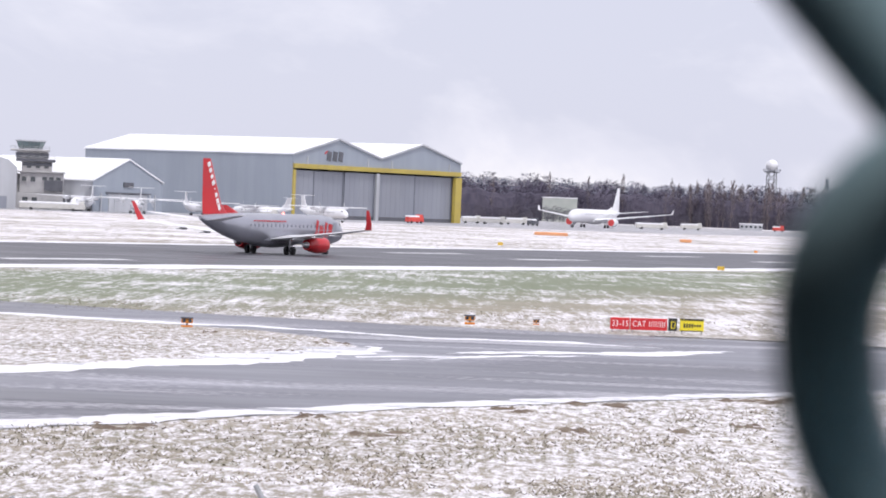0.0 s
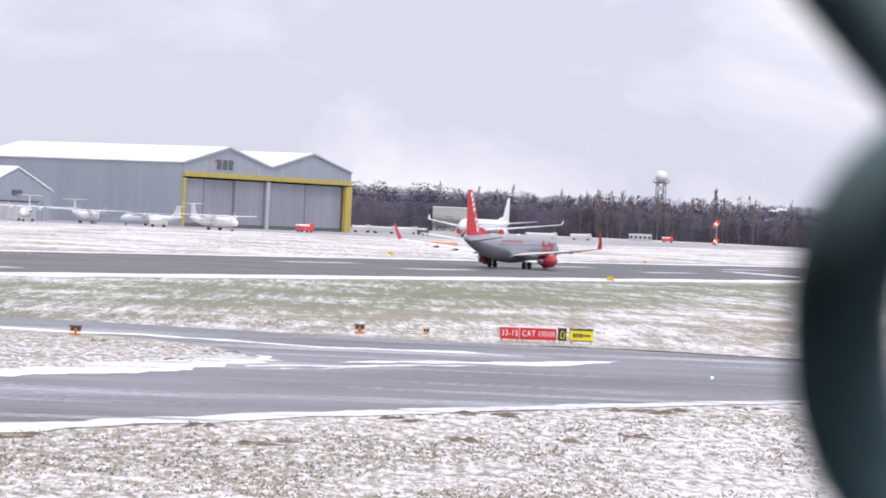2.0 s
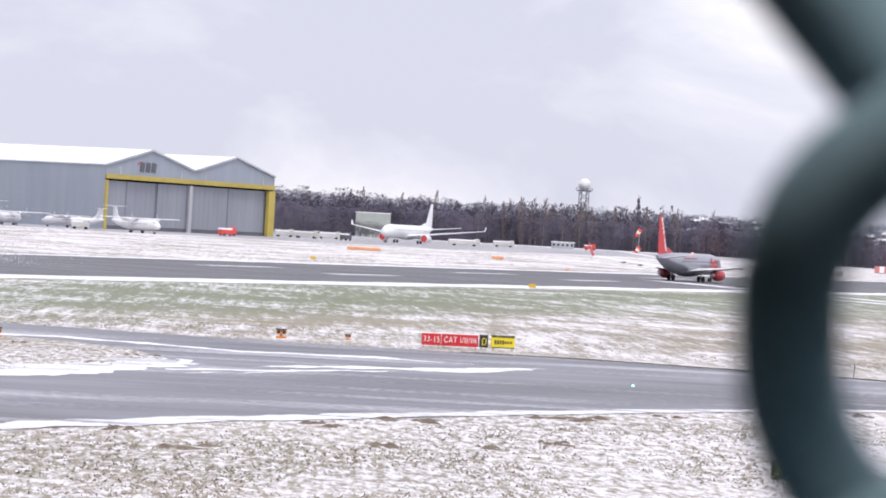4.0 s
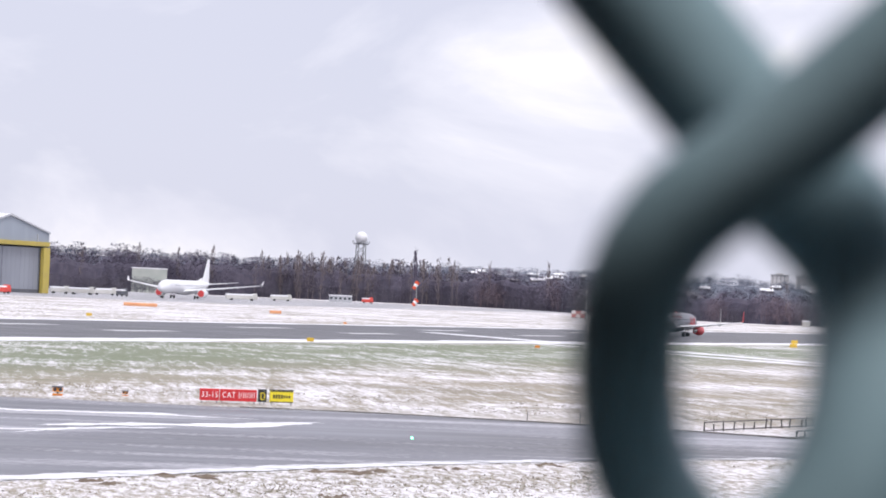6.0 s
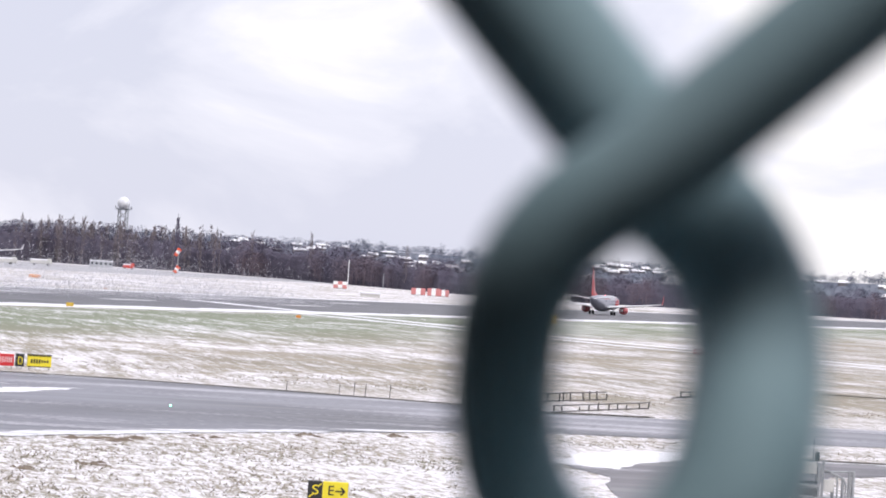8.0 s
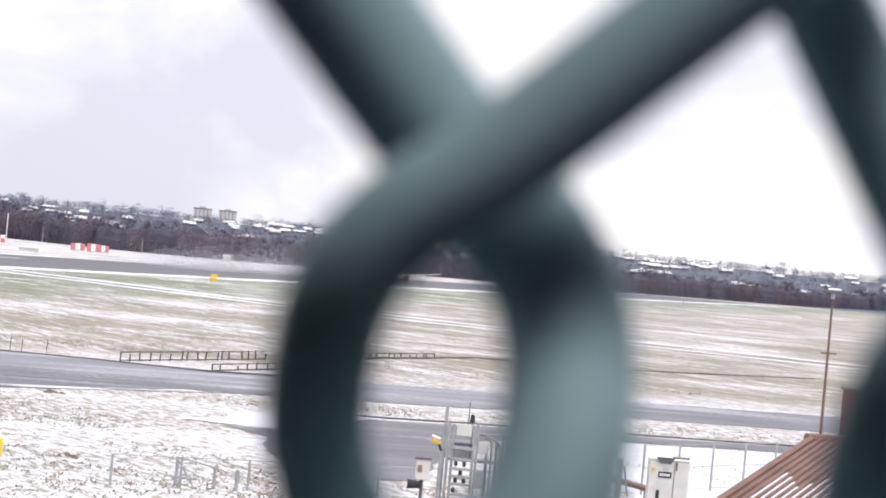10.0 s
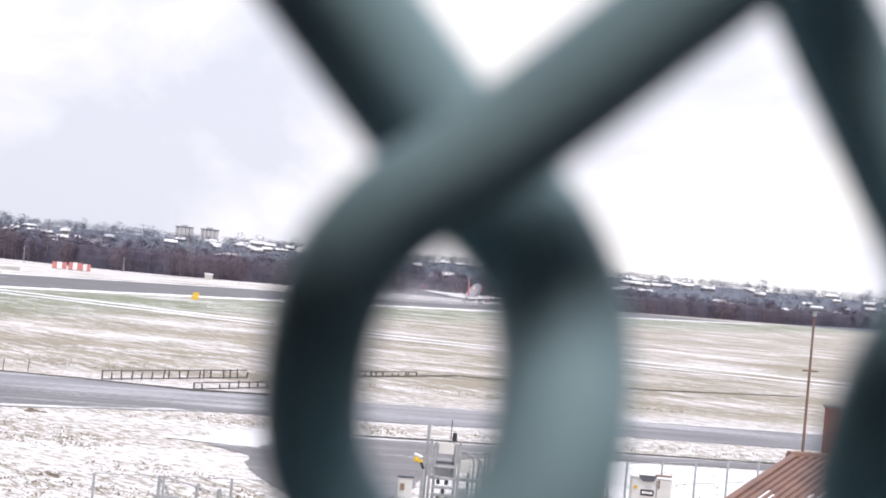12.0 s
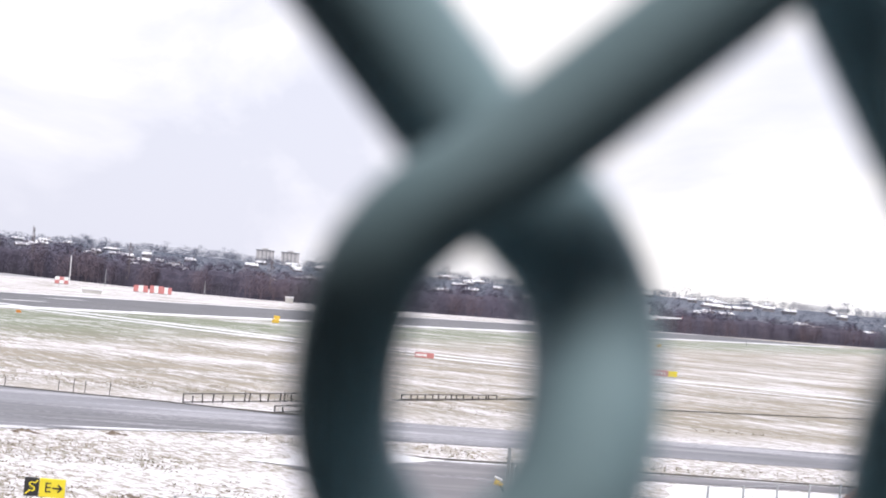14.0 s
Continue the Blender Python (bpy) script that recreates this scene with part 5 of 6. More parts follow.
for nm, pts in (("ditch", [(12, 163.6), (20, 162.4), (28, 159.4), (36.4, 155.0), (41.5, 151.4), (48, 152.4), (48, 151.2), (41.5, 149.9), (36.4, 153.6), (28, 158.2), (20, 161.4), (12, 162.9)]), ("ditch", [(58, 181), (78, 206.4), (88, 203.5), (116, 221), (116, 220), (88, 202.3), (78, 205), (58, 180)]), ("ditch", [(39.5, 119.4), (50, 119.8), (62, 119.9), (120, 121), (120, 119.6), (62, 118.4), (50, 118.4), (40, 118.1)])):
    flat(nm, pts, 0.040, DITCH, "flat dark strip for a ditch edge along the grass", "ditch", 1.5, 0.35, 31)


# ---- near the spectators: cabinets, gantry, roof, lamp ----
def lamp_post():
    p = polar(27.87, 128)
    l = thing("lamp_post", Matrix.Translation(p) @ Matrix.Rotation(radians(-28), 4, "Z"), "tall rusty-grey lamp post with flat floodlight head", "lamp post")
    part("pole", rod(bmesh.new(), (0, 0, 0), (0, 0, 7.3), 0.075, 0.05, n=10), BRICK, l, "slim brown pole")
    part("head", box(bmesh.new(), 0.95, 0.5, 0.14, 0, 0, 7.42, bevel=0.04), DARK_GREY, l)
    part("head_snow", box(bmesh.new(), 0.6, 0.45, 0.1, 0.06, 0, 7.53, bevel=0.04), ROOF_SNOW, l, "snow on the lamp head")
    part("bracket", rod(bmesh.new(), (0, 0, 7.1), (0, 0, 7.36), 0.09), GALV, l)
    part("cross_bar", box(bmesh.new(), 0.7, 0.08, 0.06, 0.03, 0, 4.65), BRICK, l)
    part("base_box", box(bmesh.new(), 0.3, 0.3, 0.5, -0.6, 0, 0.25, bevel=0.03), SIGN_YELLOW, l)


lamp_post()


def profiled_building():
    """A shed roof of brown profiled sheet below the viewpoint."""
    apex = polar(27.7, 46.0, 4.82)
    low = polar(25.1, 38.6, 3.75)
    ridge = Vector((0.93, 0.10, 0)).normalized()
    down = low - apex
    b = thing("shed", Matrix(), "low shed with brown profiled sheet roof and streaks of snow", "building")
    n = 56
    pitch = 0.165
    for k in range(n):
        bm = bmesh.new()
        o = apex + ridge * (k * pitch)
        up = ridge.cross(down).normalized()
        if up.z < 0:
            up = -up
        prof = [(0, 0), (0.025, 0.04), (0.07, 0.04), (0.095, 0), (pitch, 0), (pitch, -0.02), (0, -0.02)]
        loft(bm, [[tuple(o + ridge * x + up * z + down * q) for x, z in prof] for q in (0, 1)])
        sheet_ob = part("roof_sheet", bm, ROOF_BROWN, b)
        if k > 1:
            s0 = 0.42 + 0.25 * noise.noise(Vector((k * 0.3, 2.1, 0)))
            bm = bmesh.new()
            loft(bm, [[tuple(o + ridge * x + up * z + down * q) for x, z in ((0.098, 0.003), (0.115, 0.02), (0.15, 0.02), (pitch - 0.003, 0.003))] for q in (s0, 1.0)])
            part("snow_streak", bm, ROOF_SNOW, sheet_ob, "snow lying in the groove")
    part("ridge_cap", rod(bmesh.new(), apex - ridge * 0.1, apex + ridge * (n * pitch), 0.09, n=8), ROOF_BROWN, b)
    part("verge_trim", rod(bmesh.new(), apex, low, 0.07, n=6), ROOF_BROWN, b)
    # walls under the roof
    end = ridge * (n * pitch)
    quad = [low, low + end, apex + end, apex]
    bm = bmesh.new()
    loft(bm, [[(q.x, q.y, 0.0) for q in quad], [(q.x, q.y, q.z - 0.1) for q in quad]])
    part("wall", bm, BRICK, b)
    c = polar(28.5, 58)
    ch = thing("chimney", Matrix.Translation(c), "square red brick chimney stack", "chimney")
    part("stack", box(bmesh.new(), 0.62, 0.62, 5.3, 0.16, 0, 2.65, bevel=0.03), RED_BRICK, ch)
    part("cap", box(bmesh.new(), 0.7, 0.7, 0.08, 0.16, 0, 5.32, bevel=0.03), CONCRETE, ch)
    part("base", box(bmesh.new(), 1.2, 1.2, 0.3, 0.08, 0, 0.15), CONCRETE, ch)


profiled_building()


def white_cabinet():
    d = 86.0
    c = thing("generator_cabinet", Matrix.Translation(polar(24.9, d)) @ Matrix.Rotation(radians(-22), 4, "Z"), "off-white steel generator cabinet with dark label on snow", "cabinet")
    part("body", box(bmesh.new(), 1.24, 1.0, 1.3, 0, 0, 1.15, bevel=0.04), CABINET, c)
    part("skid", box(bmesh.new(), 1.30, 1.06, 0.5, 0, 0, 0.25, bevel=0.02), DARK_GREY, c)
    part("lid", box(bmesh.new(), 1.28, 1.04, 0.06, 0, 0, 1.83, bevel=0.02), ROOF_SNOW, c, "lid white with snow")
    hood = [(-0.40, 1.86), (0.14, 1.86), (0.04, 1.70), (-0.28, 1.70)]
    part("exhaust_hood", loft(bmesh.new(), [[(x, y, z) for x, z in hood] for y in (-0.56, -0.1)]), DARK_GREY, c)
    part("lid_strap", box(bmesh.new(), 0.5, 0.4, 0.05, 0.36, -0.2, 1.885, bevel=0.02), ROOF_BROWN, c)
    part("rust_streak", box(bmesh.new(), 0.05, 0.01, 0.26, 0.22, -0.503, 1.64), ROOF_BROWN, c)
    part("label_plate", box(bmesh.new(), 0.4, 0.02, 0.18, -0.12, -0.51, 1.36), SIGN_BLACK, c, "dark label plate")
    for k in range(5):
        part("label_bar", box(bmesh.new(), 0.045, 0.02, 0.08, -0.25 + k * 0.065, -0.525, 1.36), SIGN_WHITE, c)
    part("warning_label", box(bmesh.new(), 0.10, 0.02, 0.10, -0.48, -0.51, 1.50, pose(0, 0, 0, 0, 45, 0)), BOARD_YELLOW, c, "amber warning diamond")
    part("small_label", box(bmesh.new(), 0.2, 0.02, 0.05, -0.1, -0.51, 1.54), CLAD_PALE, c)
    part("door_seam", box(bmesh.new(), 0.02, 0.02, 1.2, 0.16, -0.505, 1.15), DARK_GREY, c)
    for k in range(4):
        part("vent", box(bmesh.new(), 0.12, 0.02, 0.12, 0.2 + k * 0.14 - 0.02, -0.54, 0.36), CABINET, c)


white_cabinet()


def control_box():
    c = thing("control_box", Matrix.Translation(polar(19.95, 84)) @ Matrix.Rotation(radians(-20), 4, "Z"), "grey control box with red panel and black lamp on a post", "cabinet")
    part("post", rod(bmesh.new(), (0, 0, 0), (0, 0, 0.7), 0.05), DARK_GREY, c)
    part("body", box(bmesh.new(), 0.42, 0.3, 0.62, 0, 0, 0.95, bevel=0.02), CABINET, c)
    part("panel", box(bmesh.new(), 0.13, 0.02, 0.2, -0.08, -0.16, 0.98), BRICK, c)
    part("visor", box(bmesh.new(), 0.5, 0.36, 0.05, 0, 0, 1.285), DARK_GREY, c)
    part("lamp", rod(bmesh.new(), (-0.42, -0.15, 0.5), (-0.02, -0.15, 0.5), 0.14, 0.11, n=12), RUBBER, c)


control_box()


def ladder_gantry():
    """A galvanised access stair and platform with a floodlight."""
    c = thing("access_gantry", Matrix.Translation(polar(20.70, 74.0)) @ Matrix.Rotation(radians(-21), 4, "Z"), "galvanised steel access ladder and platform with floodlight", "gantry")
    for x in (-0.36, -0.24, 0.30, 0.39):
        part("stile", box(bmesh.new(), 0.075, 0.09, 3.05 if abs(x) > 0.32 else 2.9, x, 0, 1.5, bevel=0.01), GALV, c)
    for z in (0.35, 0.6, 0.85, 1.1, 1.38, 1.58, 1.78, 2.02, 2.32):
        part("rung", box(bmesh.new(), 0.60, 0.22, 0.06, 0.03, -0.02, z, bevel=0.01), GALV, c)
    part("riser_plate", box(bmesh.new(), 0.5, 0.04, 0.2, 0.03, 0.12, 2.17, bevel=0.01), GALV, c)
    part("dark_beam", box(bmesh.new(), 0.5, 0.1, 0.07, 0.04, 0.1, 2.42), DARK_GREY, c)
    for x, z in ((-0.12, 1.9), (0.1, 1.9), (-0.1, 1.46), (0.12, 1.46), (0.02, 1.66), (-0.14, 1.2)):
        part("motor", box(bmesh.new(), 0.10, 0.16, 0.14, x, 0.25, z, bevel=0.03), DARK_GREY, c)
    part("platform", box(bmesh.new(), 1.9, 1.0, 0.08, 0.55, 0.75, 2.0), GALV, c)
    part("notice_board", box(bmesh.new(), 0.40, 0.04, 0.30, 0.03, -0.02, 2.80, bevel=0.01), CABINET, c, "pale notice board")
    part("notice_board", box(bmesh.new(), 0.26, 0.04, 0.32, 0.56, 0.1, 2.36, bevel=0.01), CABINET, c, "pale notice board")
    part("stub_post", box(bmesh.new(), 0.09, 0.09, 0.95, -0.47, 0.4, 2.9, bevel=0.01), GALV, c)
    part("stub_post", box(bmesh.new(), 0.07, 0.07, 2.4, -0.47, 0.4, 1.2, bevel=0.01), GALV, c)
    part("aerial", rod(bmesh.new(), (0.12, 0.1, 2.6), (0.12, 0.1, 3.55), 0.014), DARK_GREY, c)
    part("beacon", rod(bmesh.new(), (0.22, 0.1, 3.0), (0.22, 0.1, 3.22), 0.07, 0.05), RUBBER, c, "small black beacon")
    part("beacon_post", rod(bmesh.new(), (0.22, 0.1, 2.0), (0.22, 0.1, 3.0), 0.035), GALV, c)
    # hooped handrails and upright pipes of the platform
    for off in (0.0, 0.22):
        bm = bmesh.new()
        pts = [(0.36 + off, 0.3, 2.72 - off * 0.4)] + [(0.42 + off + 0.36 * math.sin(q), 0.3, 2.46 - off * 0.4 + 0.28 * math.cos(q)) for q in (0.0, 0.4, 0.8, 1.2, 1.57)] + [(0.78 + off, 0.3, 0.0)]
        for p, q in zip(pts, pts[1:]):
            rod(bm, p, q, 0.028, n=6)
        part("hoop_rail", bm, GALV, c)
    for x, top in ((0.66, 2.4), (0.92, 2.55), (1.08, 2.75), (1.18, 2.75)):
        part("pipe", rod(bmesh.new(), (x, 0.5, 0), (x, 0.5, top), 0.045), GALV, c)
    part("rail", rod(bmesh.new(), (0.4, 0.5, 2.68), (1.2, 0.5, 2.74), 0.03), GALV, c)
    part("pipe_box", box(bmesh.new(), 0.26, 0.3, 0.5, 0.5, 0.2, 1.55, bevel=0.03), GALV, c)
    part("lamp_pole", rod(bmesh.new(), (-0.52, -0.1, 0), (-0.52, -0.1, 2.22), 0.06), GALV, c)
    part("lamp_arm", rod(bmesh.new(), (-0.52, -0.1, 2.2), (-0.62, -0.1, 2.42), 0.035), RUBBER, c)
    part("lamp", rod(bmesh.new(), (-0.78, -0.14, 2.48), (-0.58, -0.08, 2.40), 0.075, 0.05, n=10), BOARD_YELLOW, c, "amber floodlight")
    part("lamp_snow", box(bmesh.new(), 0.24, 0.14, 0.06, -0.69, -0.11, 2.565, pose(0, 0, 0, 0, 20, 0), bevel=0.02), ROOF_SNOW, c, "snow on the floodlight")


def gate_frame():
    """Broad grey posts and a rail beside the generator, with a pipe and two bollards."""
    g = thing("gate_frame", Matrix.Translation(polar(23.55, 86)) @ Matrix.Rotation(radians(-23.5), 4, "Z"), "grey steel gate frame with broad posts standing in snow", "gate")
    for x in (-0.56, 0.55):
        part("post", box(bmesh.new(), 0.20, 0.16, 1.68, x, 0, 0.84, bevel=0.015), GALV, g)
    part("top_rail", rod(bmesh.new(), (-0.9, 0, 1.66), (0.62, 0, 1.68), 0.035), GALV, g)
    part("lower_rail", rod(bmesh.new(), (-0.9, 0, 0.62), (0.62, 0, 0.66), 0.03), GALV, g)
    part("brace", rod(bmesh.new(), (0.68, 0, 1.5), (0.86, 0, 0.55), 0.03), GALV, g)
    part("hanger", rod(bmesh.new(), (-0.05, 0, 0.6), (-0.05, 0, 1.66), 0.02), GALV, g)
    part("notice", box(bmesh.new(), 0.26, 0.03, 0.42, 0.08, -0.03, 1.28, bevel=0.01), CABINET, g, "pale grey notice plate")
    p = thing("pipeline", Matrix.Translation(polar(23.55, 87.4)) @ Matrix.Rotation(radians(-23.5), 4, "Z"), "dark sagging pipe lagging lying along the fence", "pipe")
    part("pipe", rod(bmesh.new(), (-1.2, 0, 1.25), (1.5, 0, 0.75), 0.10, n=10), ROOF_BROWN, p)
    for x, top in ((-1.1, 1.2), (0.2, 0.95), (1.4, 0.75)):
        part("support", rod(bmesh.new(), (x, 0, 0), (x, 0, top), 0.04), GALV, p)
    for az, d in ((23.52, 84.5), (24.72, 84.5)):
        b = thing("bollard", Matrix.Translation(polar(az, d)), "thin black steel bollard in snow", "bollard", "black bollards")
        part("post", rod(bmesh.new(), (0, 0, 0), (0, 0, 0.92), 0.055, n=10), RUBBER, b)
        part("cap", rod(bmesh.new(), (0, 0, 0.92), (0, 0, 0.96), 0.062, 0.04, n=10), RUBBER, b)


gate_frame()
ladder_gantry()


def perimeter(name, a, b, n, h, label, arm=0.0, mesh_rows=3, group="perimeter fences"):
    a, b = Vector((*a, 0)), Vector((*b, 0))
    f = thing(name, Matrix.Translation(a), label, "fence", group)
    d = b - a
    nn = Vector((-d.y, d.x, 0)).normalized()
    for k in range(n):
        p = d * (k / (n - 1))
        bm = bmesh.new()
        rod(bm, p, p + Vector((0, 0, h)), 0.04, n=6)
        if arm:
            rod(bm, p + Vector((0, 0, h)), p + Vector((0, 0, h + arm * 0.8)) - d.normalized() * arm * 0.6, 0.035, n=6)
        part("post", bm, GALV, f)
    for k in range(mesh_rows):
        z = h * (0.98 - 0.45 * k)
        part("rail", rod(bmesh.new(), Vector((0, 0, z)), d + Vector((0, 0, z)), 0.012, n=4), GALV, f)
    return f


perimeter("mesh_fence", (39, 86), (66, 108), 14, 1.7, "thin grey mesh fence on slim posts in snow")
perimeter("mesh_fence", (19, 78), (32, 81), 7, 0.9, "low grey pipe railing in snow", mesh_rows=1)
# angled fence-post tops of the nearer boundary
for az, d, z in ((-7.9, 30.0, 3.75), (-3.0, 30.0, 3.95)):
    p = polar(az, d)
    f = thing("boundary_post", Matrix.Translation(p), "grey boundary fence post with cranked top", "post", "boundary posts")
    bm = rod(bmesh.new(), (0, 0, 0), (0, 0, z - 0.5), 0.035, n=8)
    part("post", bm, GALV, f)
    part("crank", rod(bmesh.new(), (0.04, 0, z - 0.56), (-0.30, 0, z + 0.1), 0.03, n=8), GALV, f)


def pipe_gate():
    g = thing("pipe_gate", Matrix.Translation(polar(15.0, 82)) @ Matrix.Rotation(radians(-15), 4, "Z"), "grey tubular gate frame standing in snow", "gate")
    part("post", rod(bmesh.new(), (0, 0, 0), (0, 0, 0.85), 0.05), GALV, g)
    part("post", rod(bmesh.new(), (1.1, 0, 0), (1.1, 0, 0.62), 0.05), GALV, g)
    part("post", rod(bmesh.new(), (1.75, 0, 0), (1.75, 0, 0.6), 0.06), GALV, g)
    part("brace", rod(bmesh.new(), (0, 0, 0.8), (0.45, 0, 0.1), 0.03), GALV, g)
    part("bar", rod(bmesh.new(), (-0.15, 0, 0.25), (0.6, 0, 0.25), 0.04), GALV, g)
    part("cable", rod(bmesh.new(), (0.25, 0, 0.8), (2.4, 0, 0.3), 0.02), GALV, g)


pipe_gate()


# ---- woods, hill and houses in the distance ----
def stuff_mesh(name, verts, faces, mat, label, category):
    me = bpy.data.meshes.new(name)
    me.from_pydata(verts, [], faces)
    me.materials.append(mat)
    return tagged(new(name, me), label, category, kind="stuff")


def add_trees(trees, twigs, rng, slim=False, thick=1.0):
    """Bare trees (x, y, z, height, crown half-width): a tapered trunk each, then fans of thin twigs round its crown."""
    t = np.array(trees, dtype=float)
    n = len(t)
    x, y, z, h, w = (t[:, k:k + 1] for k in range(5))
    verts, faces, base = [], [], 0
    # trunks
    r = h * 0.013 + 0.05
    a3 = np.array([[0.0, 2.1, 4.2]])
    foot = np.stack([x + r * np.cos(a3), y + r * np.sin(a3), z + 0 * a3], -1)
    tip = np.stack([x, y, z + h * 0.88], -1)
    v = np.concatenate([foot, tip], 1).reshape(-1, 3)
    i4 = np.arange(n)[:, None] * 4
    for q in ((0, 1, 3), (1, 2, 3), (2, 0, 3)):
        faces.extend((i4 + np.array([q])).tolist())
    verts.append(v)
    base = 4 * n
    # twigs spread through an egg-shaped crown, each pointing out and up
    u = rng.random((n, twigs))
    ang = rng.random((n, twigs)) * 6.283
    lo = 0.10 if slim else 0.16
    zc = lo + (0.97 - lo) * u
    if slim:
        env = np.minimum(1.0, (1 - u) * 2.4 + 0.05) * (0.55 + 0.45 * u)
    else:
        env = np.sqrt(np.clip(1 - (2 * u - 0.85) ** 2 / 1.45, 0.03, 1))
    rad = w * env * np.sqrt(rng.random((n, twigs)))
    lump = 1 + 0.22 * np.sin(ang * 3 + x) * np.cos(zc * 9 + y)
    rad = rad * lump
    px, py, pz = x + rad * np.cos(ang), y + rad * np.sin(ang), z + h * zc
    ln = h * (0.10 if slim else 0.075) * (0.5 + rng.random((n, twigs)))
    out = ln * (0.25 if slim else 0.75)
    a2 = ang + rng.normal(0, 0.7, (n, twigs))
    tx, ty, tz = px + out * np.cos(a2), py + out * np.sin(a2), pz + ln * (0.9 if slim else 0.55)
    wd = h * (0.006 + 0.010 * rng.random((n, twigs))) * thick
    cx, cy, cz = (px + tx) / 2, (py + ty) / 2, (pz + tz) / 2
    sx, sy = np.cos(a2 + 1.57) * wd, np.sin(a2 + 1.57) * wd
    quad = np.stack([np.stack([px, py, pz], -1), np.stack([cx + sx, cy + sy, cz - wd * 0.7], -1), np.stack([tx, ty, tz], -1), np.stack([cx - sx, cy - sy, cz + wd * 0.7], -1)], 2).reshape(-1, 3)
    verts.append(quad)
    k = base + 4 * np.arange(n * twigs)[:, None] + np.array([[0, 1, 2, 3]])
    faces.extend(k.tolist())
    return np.concatenate(verts).tolist(), faces


BELT = ((-13, 1500, 17), (-1, 1560, 26), (3, 1640, 27), (5, 1680, 26), (8, 1660, 25), (10, 1560, 21), (11, 1420, 18.5), (13, 1230, 16.5), (15, 1190, 15.5), (18, 1280, 16), (20, 1400, 16), (23.5, 1560, 16.5), (26, 1800, 17), (29, 2050, 17), (34, 2300, 18))


def belt_at(az):
    for (a0, d0, h0), (a1, d1, h1) in zip(BELT, BELT[1:]):
        if a0 <= az <= a1:
            f = (az - a0) / (a1 - a0)
            return d0 + (d1 - d0) * f, h0 + (h1 - h0) * f
    return BELT[-1][1:]


def woods():
    rng = np.random.default_rng(5)
    trees = []
    for _ in range(2100):
        az = rng.uniform(-13, 33)
        d, h = belt_at(az)
        row = rng.random()
        clump = noise.noise(Vector((az * 1.3, 3.3, 0))) * 0.16 + 0.14 * noise.noise(Vector((az * 5, 8.3, 0)))
        hh = h * (1.0 + clump) * rng.uniform(0.70, 1.06) * (0.72 + 0.30 * row)
        p = polar(az, d + 8 + row * 110)
        trees.append((p.x, p.y, 0, hh, hh * rng.uniform(0.24, 0.40)))
    stuff_mesh("far_woods", *add_trees(trees, 270, rng, thick=0.75), TWIG, "bare purple-brown winter woods along the airfield edge", "woods")
    # russet bushes and thinner brown trees in front
    trees = []
    for _ in range(420):
        az = rng.uniform(9, 33)
        d, h = belt_at(az)
        if noise.noise(Vector((az * 1.9, 7.1, 0))) < 0.02:
            continue
        p = polar(az, d + rng.uniform(-4, 14))
        hh = h * rng.uniform(0.45, 0.85)
        trees.append((p.x, p.y, 0, hh, hh * 0.36))
    stuff_mesh("brown_trees", *add_trees(trees, 230, rng, thick=0.7), TWIG_BROWN, "russet-brown bare trees at the edge of the woods", "trees")
    # opaque shell filling gaps between the twigs, its dark colour holding the wood's shade
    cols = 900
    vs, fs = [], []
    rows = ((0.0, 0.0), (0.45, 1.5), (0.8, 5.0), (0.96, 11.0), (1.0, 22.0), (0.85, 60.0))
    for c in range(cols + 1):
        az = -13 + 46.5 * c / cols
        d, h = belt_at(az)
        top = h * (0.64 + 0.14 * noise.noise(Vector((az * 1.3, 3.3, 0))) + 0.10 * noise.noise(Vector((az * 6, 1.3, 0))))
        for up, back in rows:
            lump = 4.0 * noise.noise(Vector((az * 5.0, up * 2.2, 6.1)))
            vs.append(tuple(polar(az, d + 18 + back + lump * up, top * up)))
    k = len(rows)
    for c in range(cols):
        for q in range(k - 1):
            i = k * c + q
            fs.append((i, i + k, i + k + 1, i + 1))
    stuff_mesh("wood_inside", vs, fs, WOOD, "opaque shell behind the bare winter twigs, dark with painted-in shade", "woods")
    # thick undergrowth at their foot
    trees = []
    for _ in range(900):
        az = rng.uniform(-13, 33)
        d, h = belt_at(az)
        p = polar(az, d - 4 + rng.random() * 22)
        hh = h * rng.uniform(0.14, 0.38)
        trees.append((p.x, p.y, 0, hh, hh * 0.85))
    for _ in range(70):
        p = polar(rng.uniform(1.7, 3.0), rng.uniform(1585, 1618))
        hh = rng.uniform(6.0, 9.0)
        trees.append((p.x, p.y, 0, hh, hh * 0.6))
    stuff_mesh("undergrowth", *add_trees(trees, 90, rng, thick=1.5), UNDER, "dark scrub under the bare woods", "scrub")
    trees = []
    for _ in range(85):
        az = rng.uniform(4.4, 8.6)
        p = polar(az, belt_at(az)[0] + 8 + rng.random() * 40)
        hh = rng.uniform(19, 28)
        trees.append((p.x, p.y, 0, hh, hh * rng.uniform(0.08, 0.12)))
    for az, hh in ((2.1, 27), (2.9, 26), (0.95, 25), (3.6, 28), (9.2, 25), (10.4, 25), (12.35, 20), (15.2, 18)):
        p = polar(az, belt_at(az)[0] + 20)
        trees.append((p.x, p.y, 0, hh, 2.0))
    stuff_mesh("poplars", *add_trees(trees, 80, rng, slim=True, thick=0.8), TWIG_GOLD, "slender bare poplars in front of the woods", "trees")
    p = polar(7.68, 1660)
    t = thing("bare_mast_tree", Matrix.Translation(p), "single thin dead conifer above the woods", "tree")
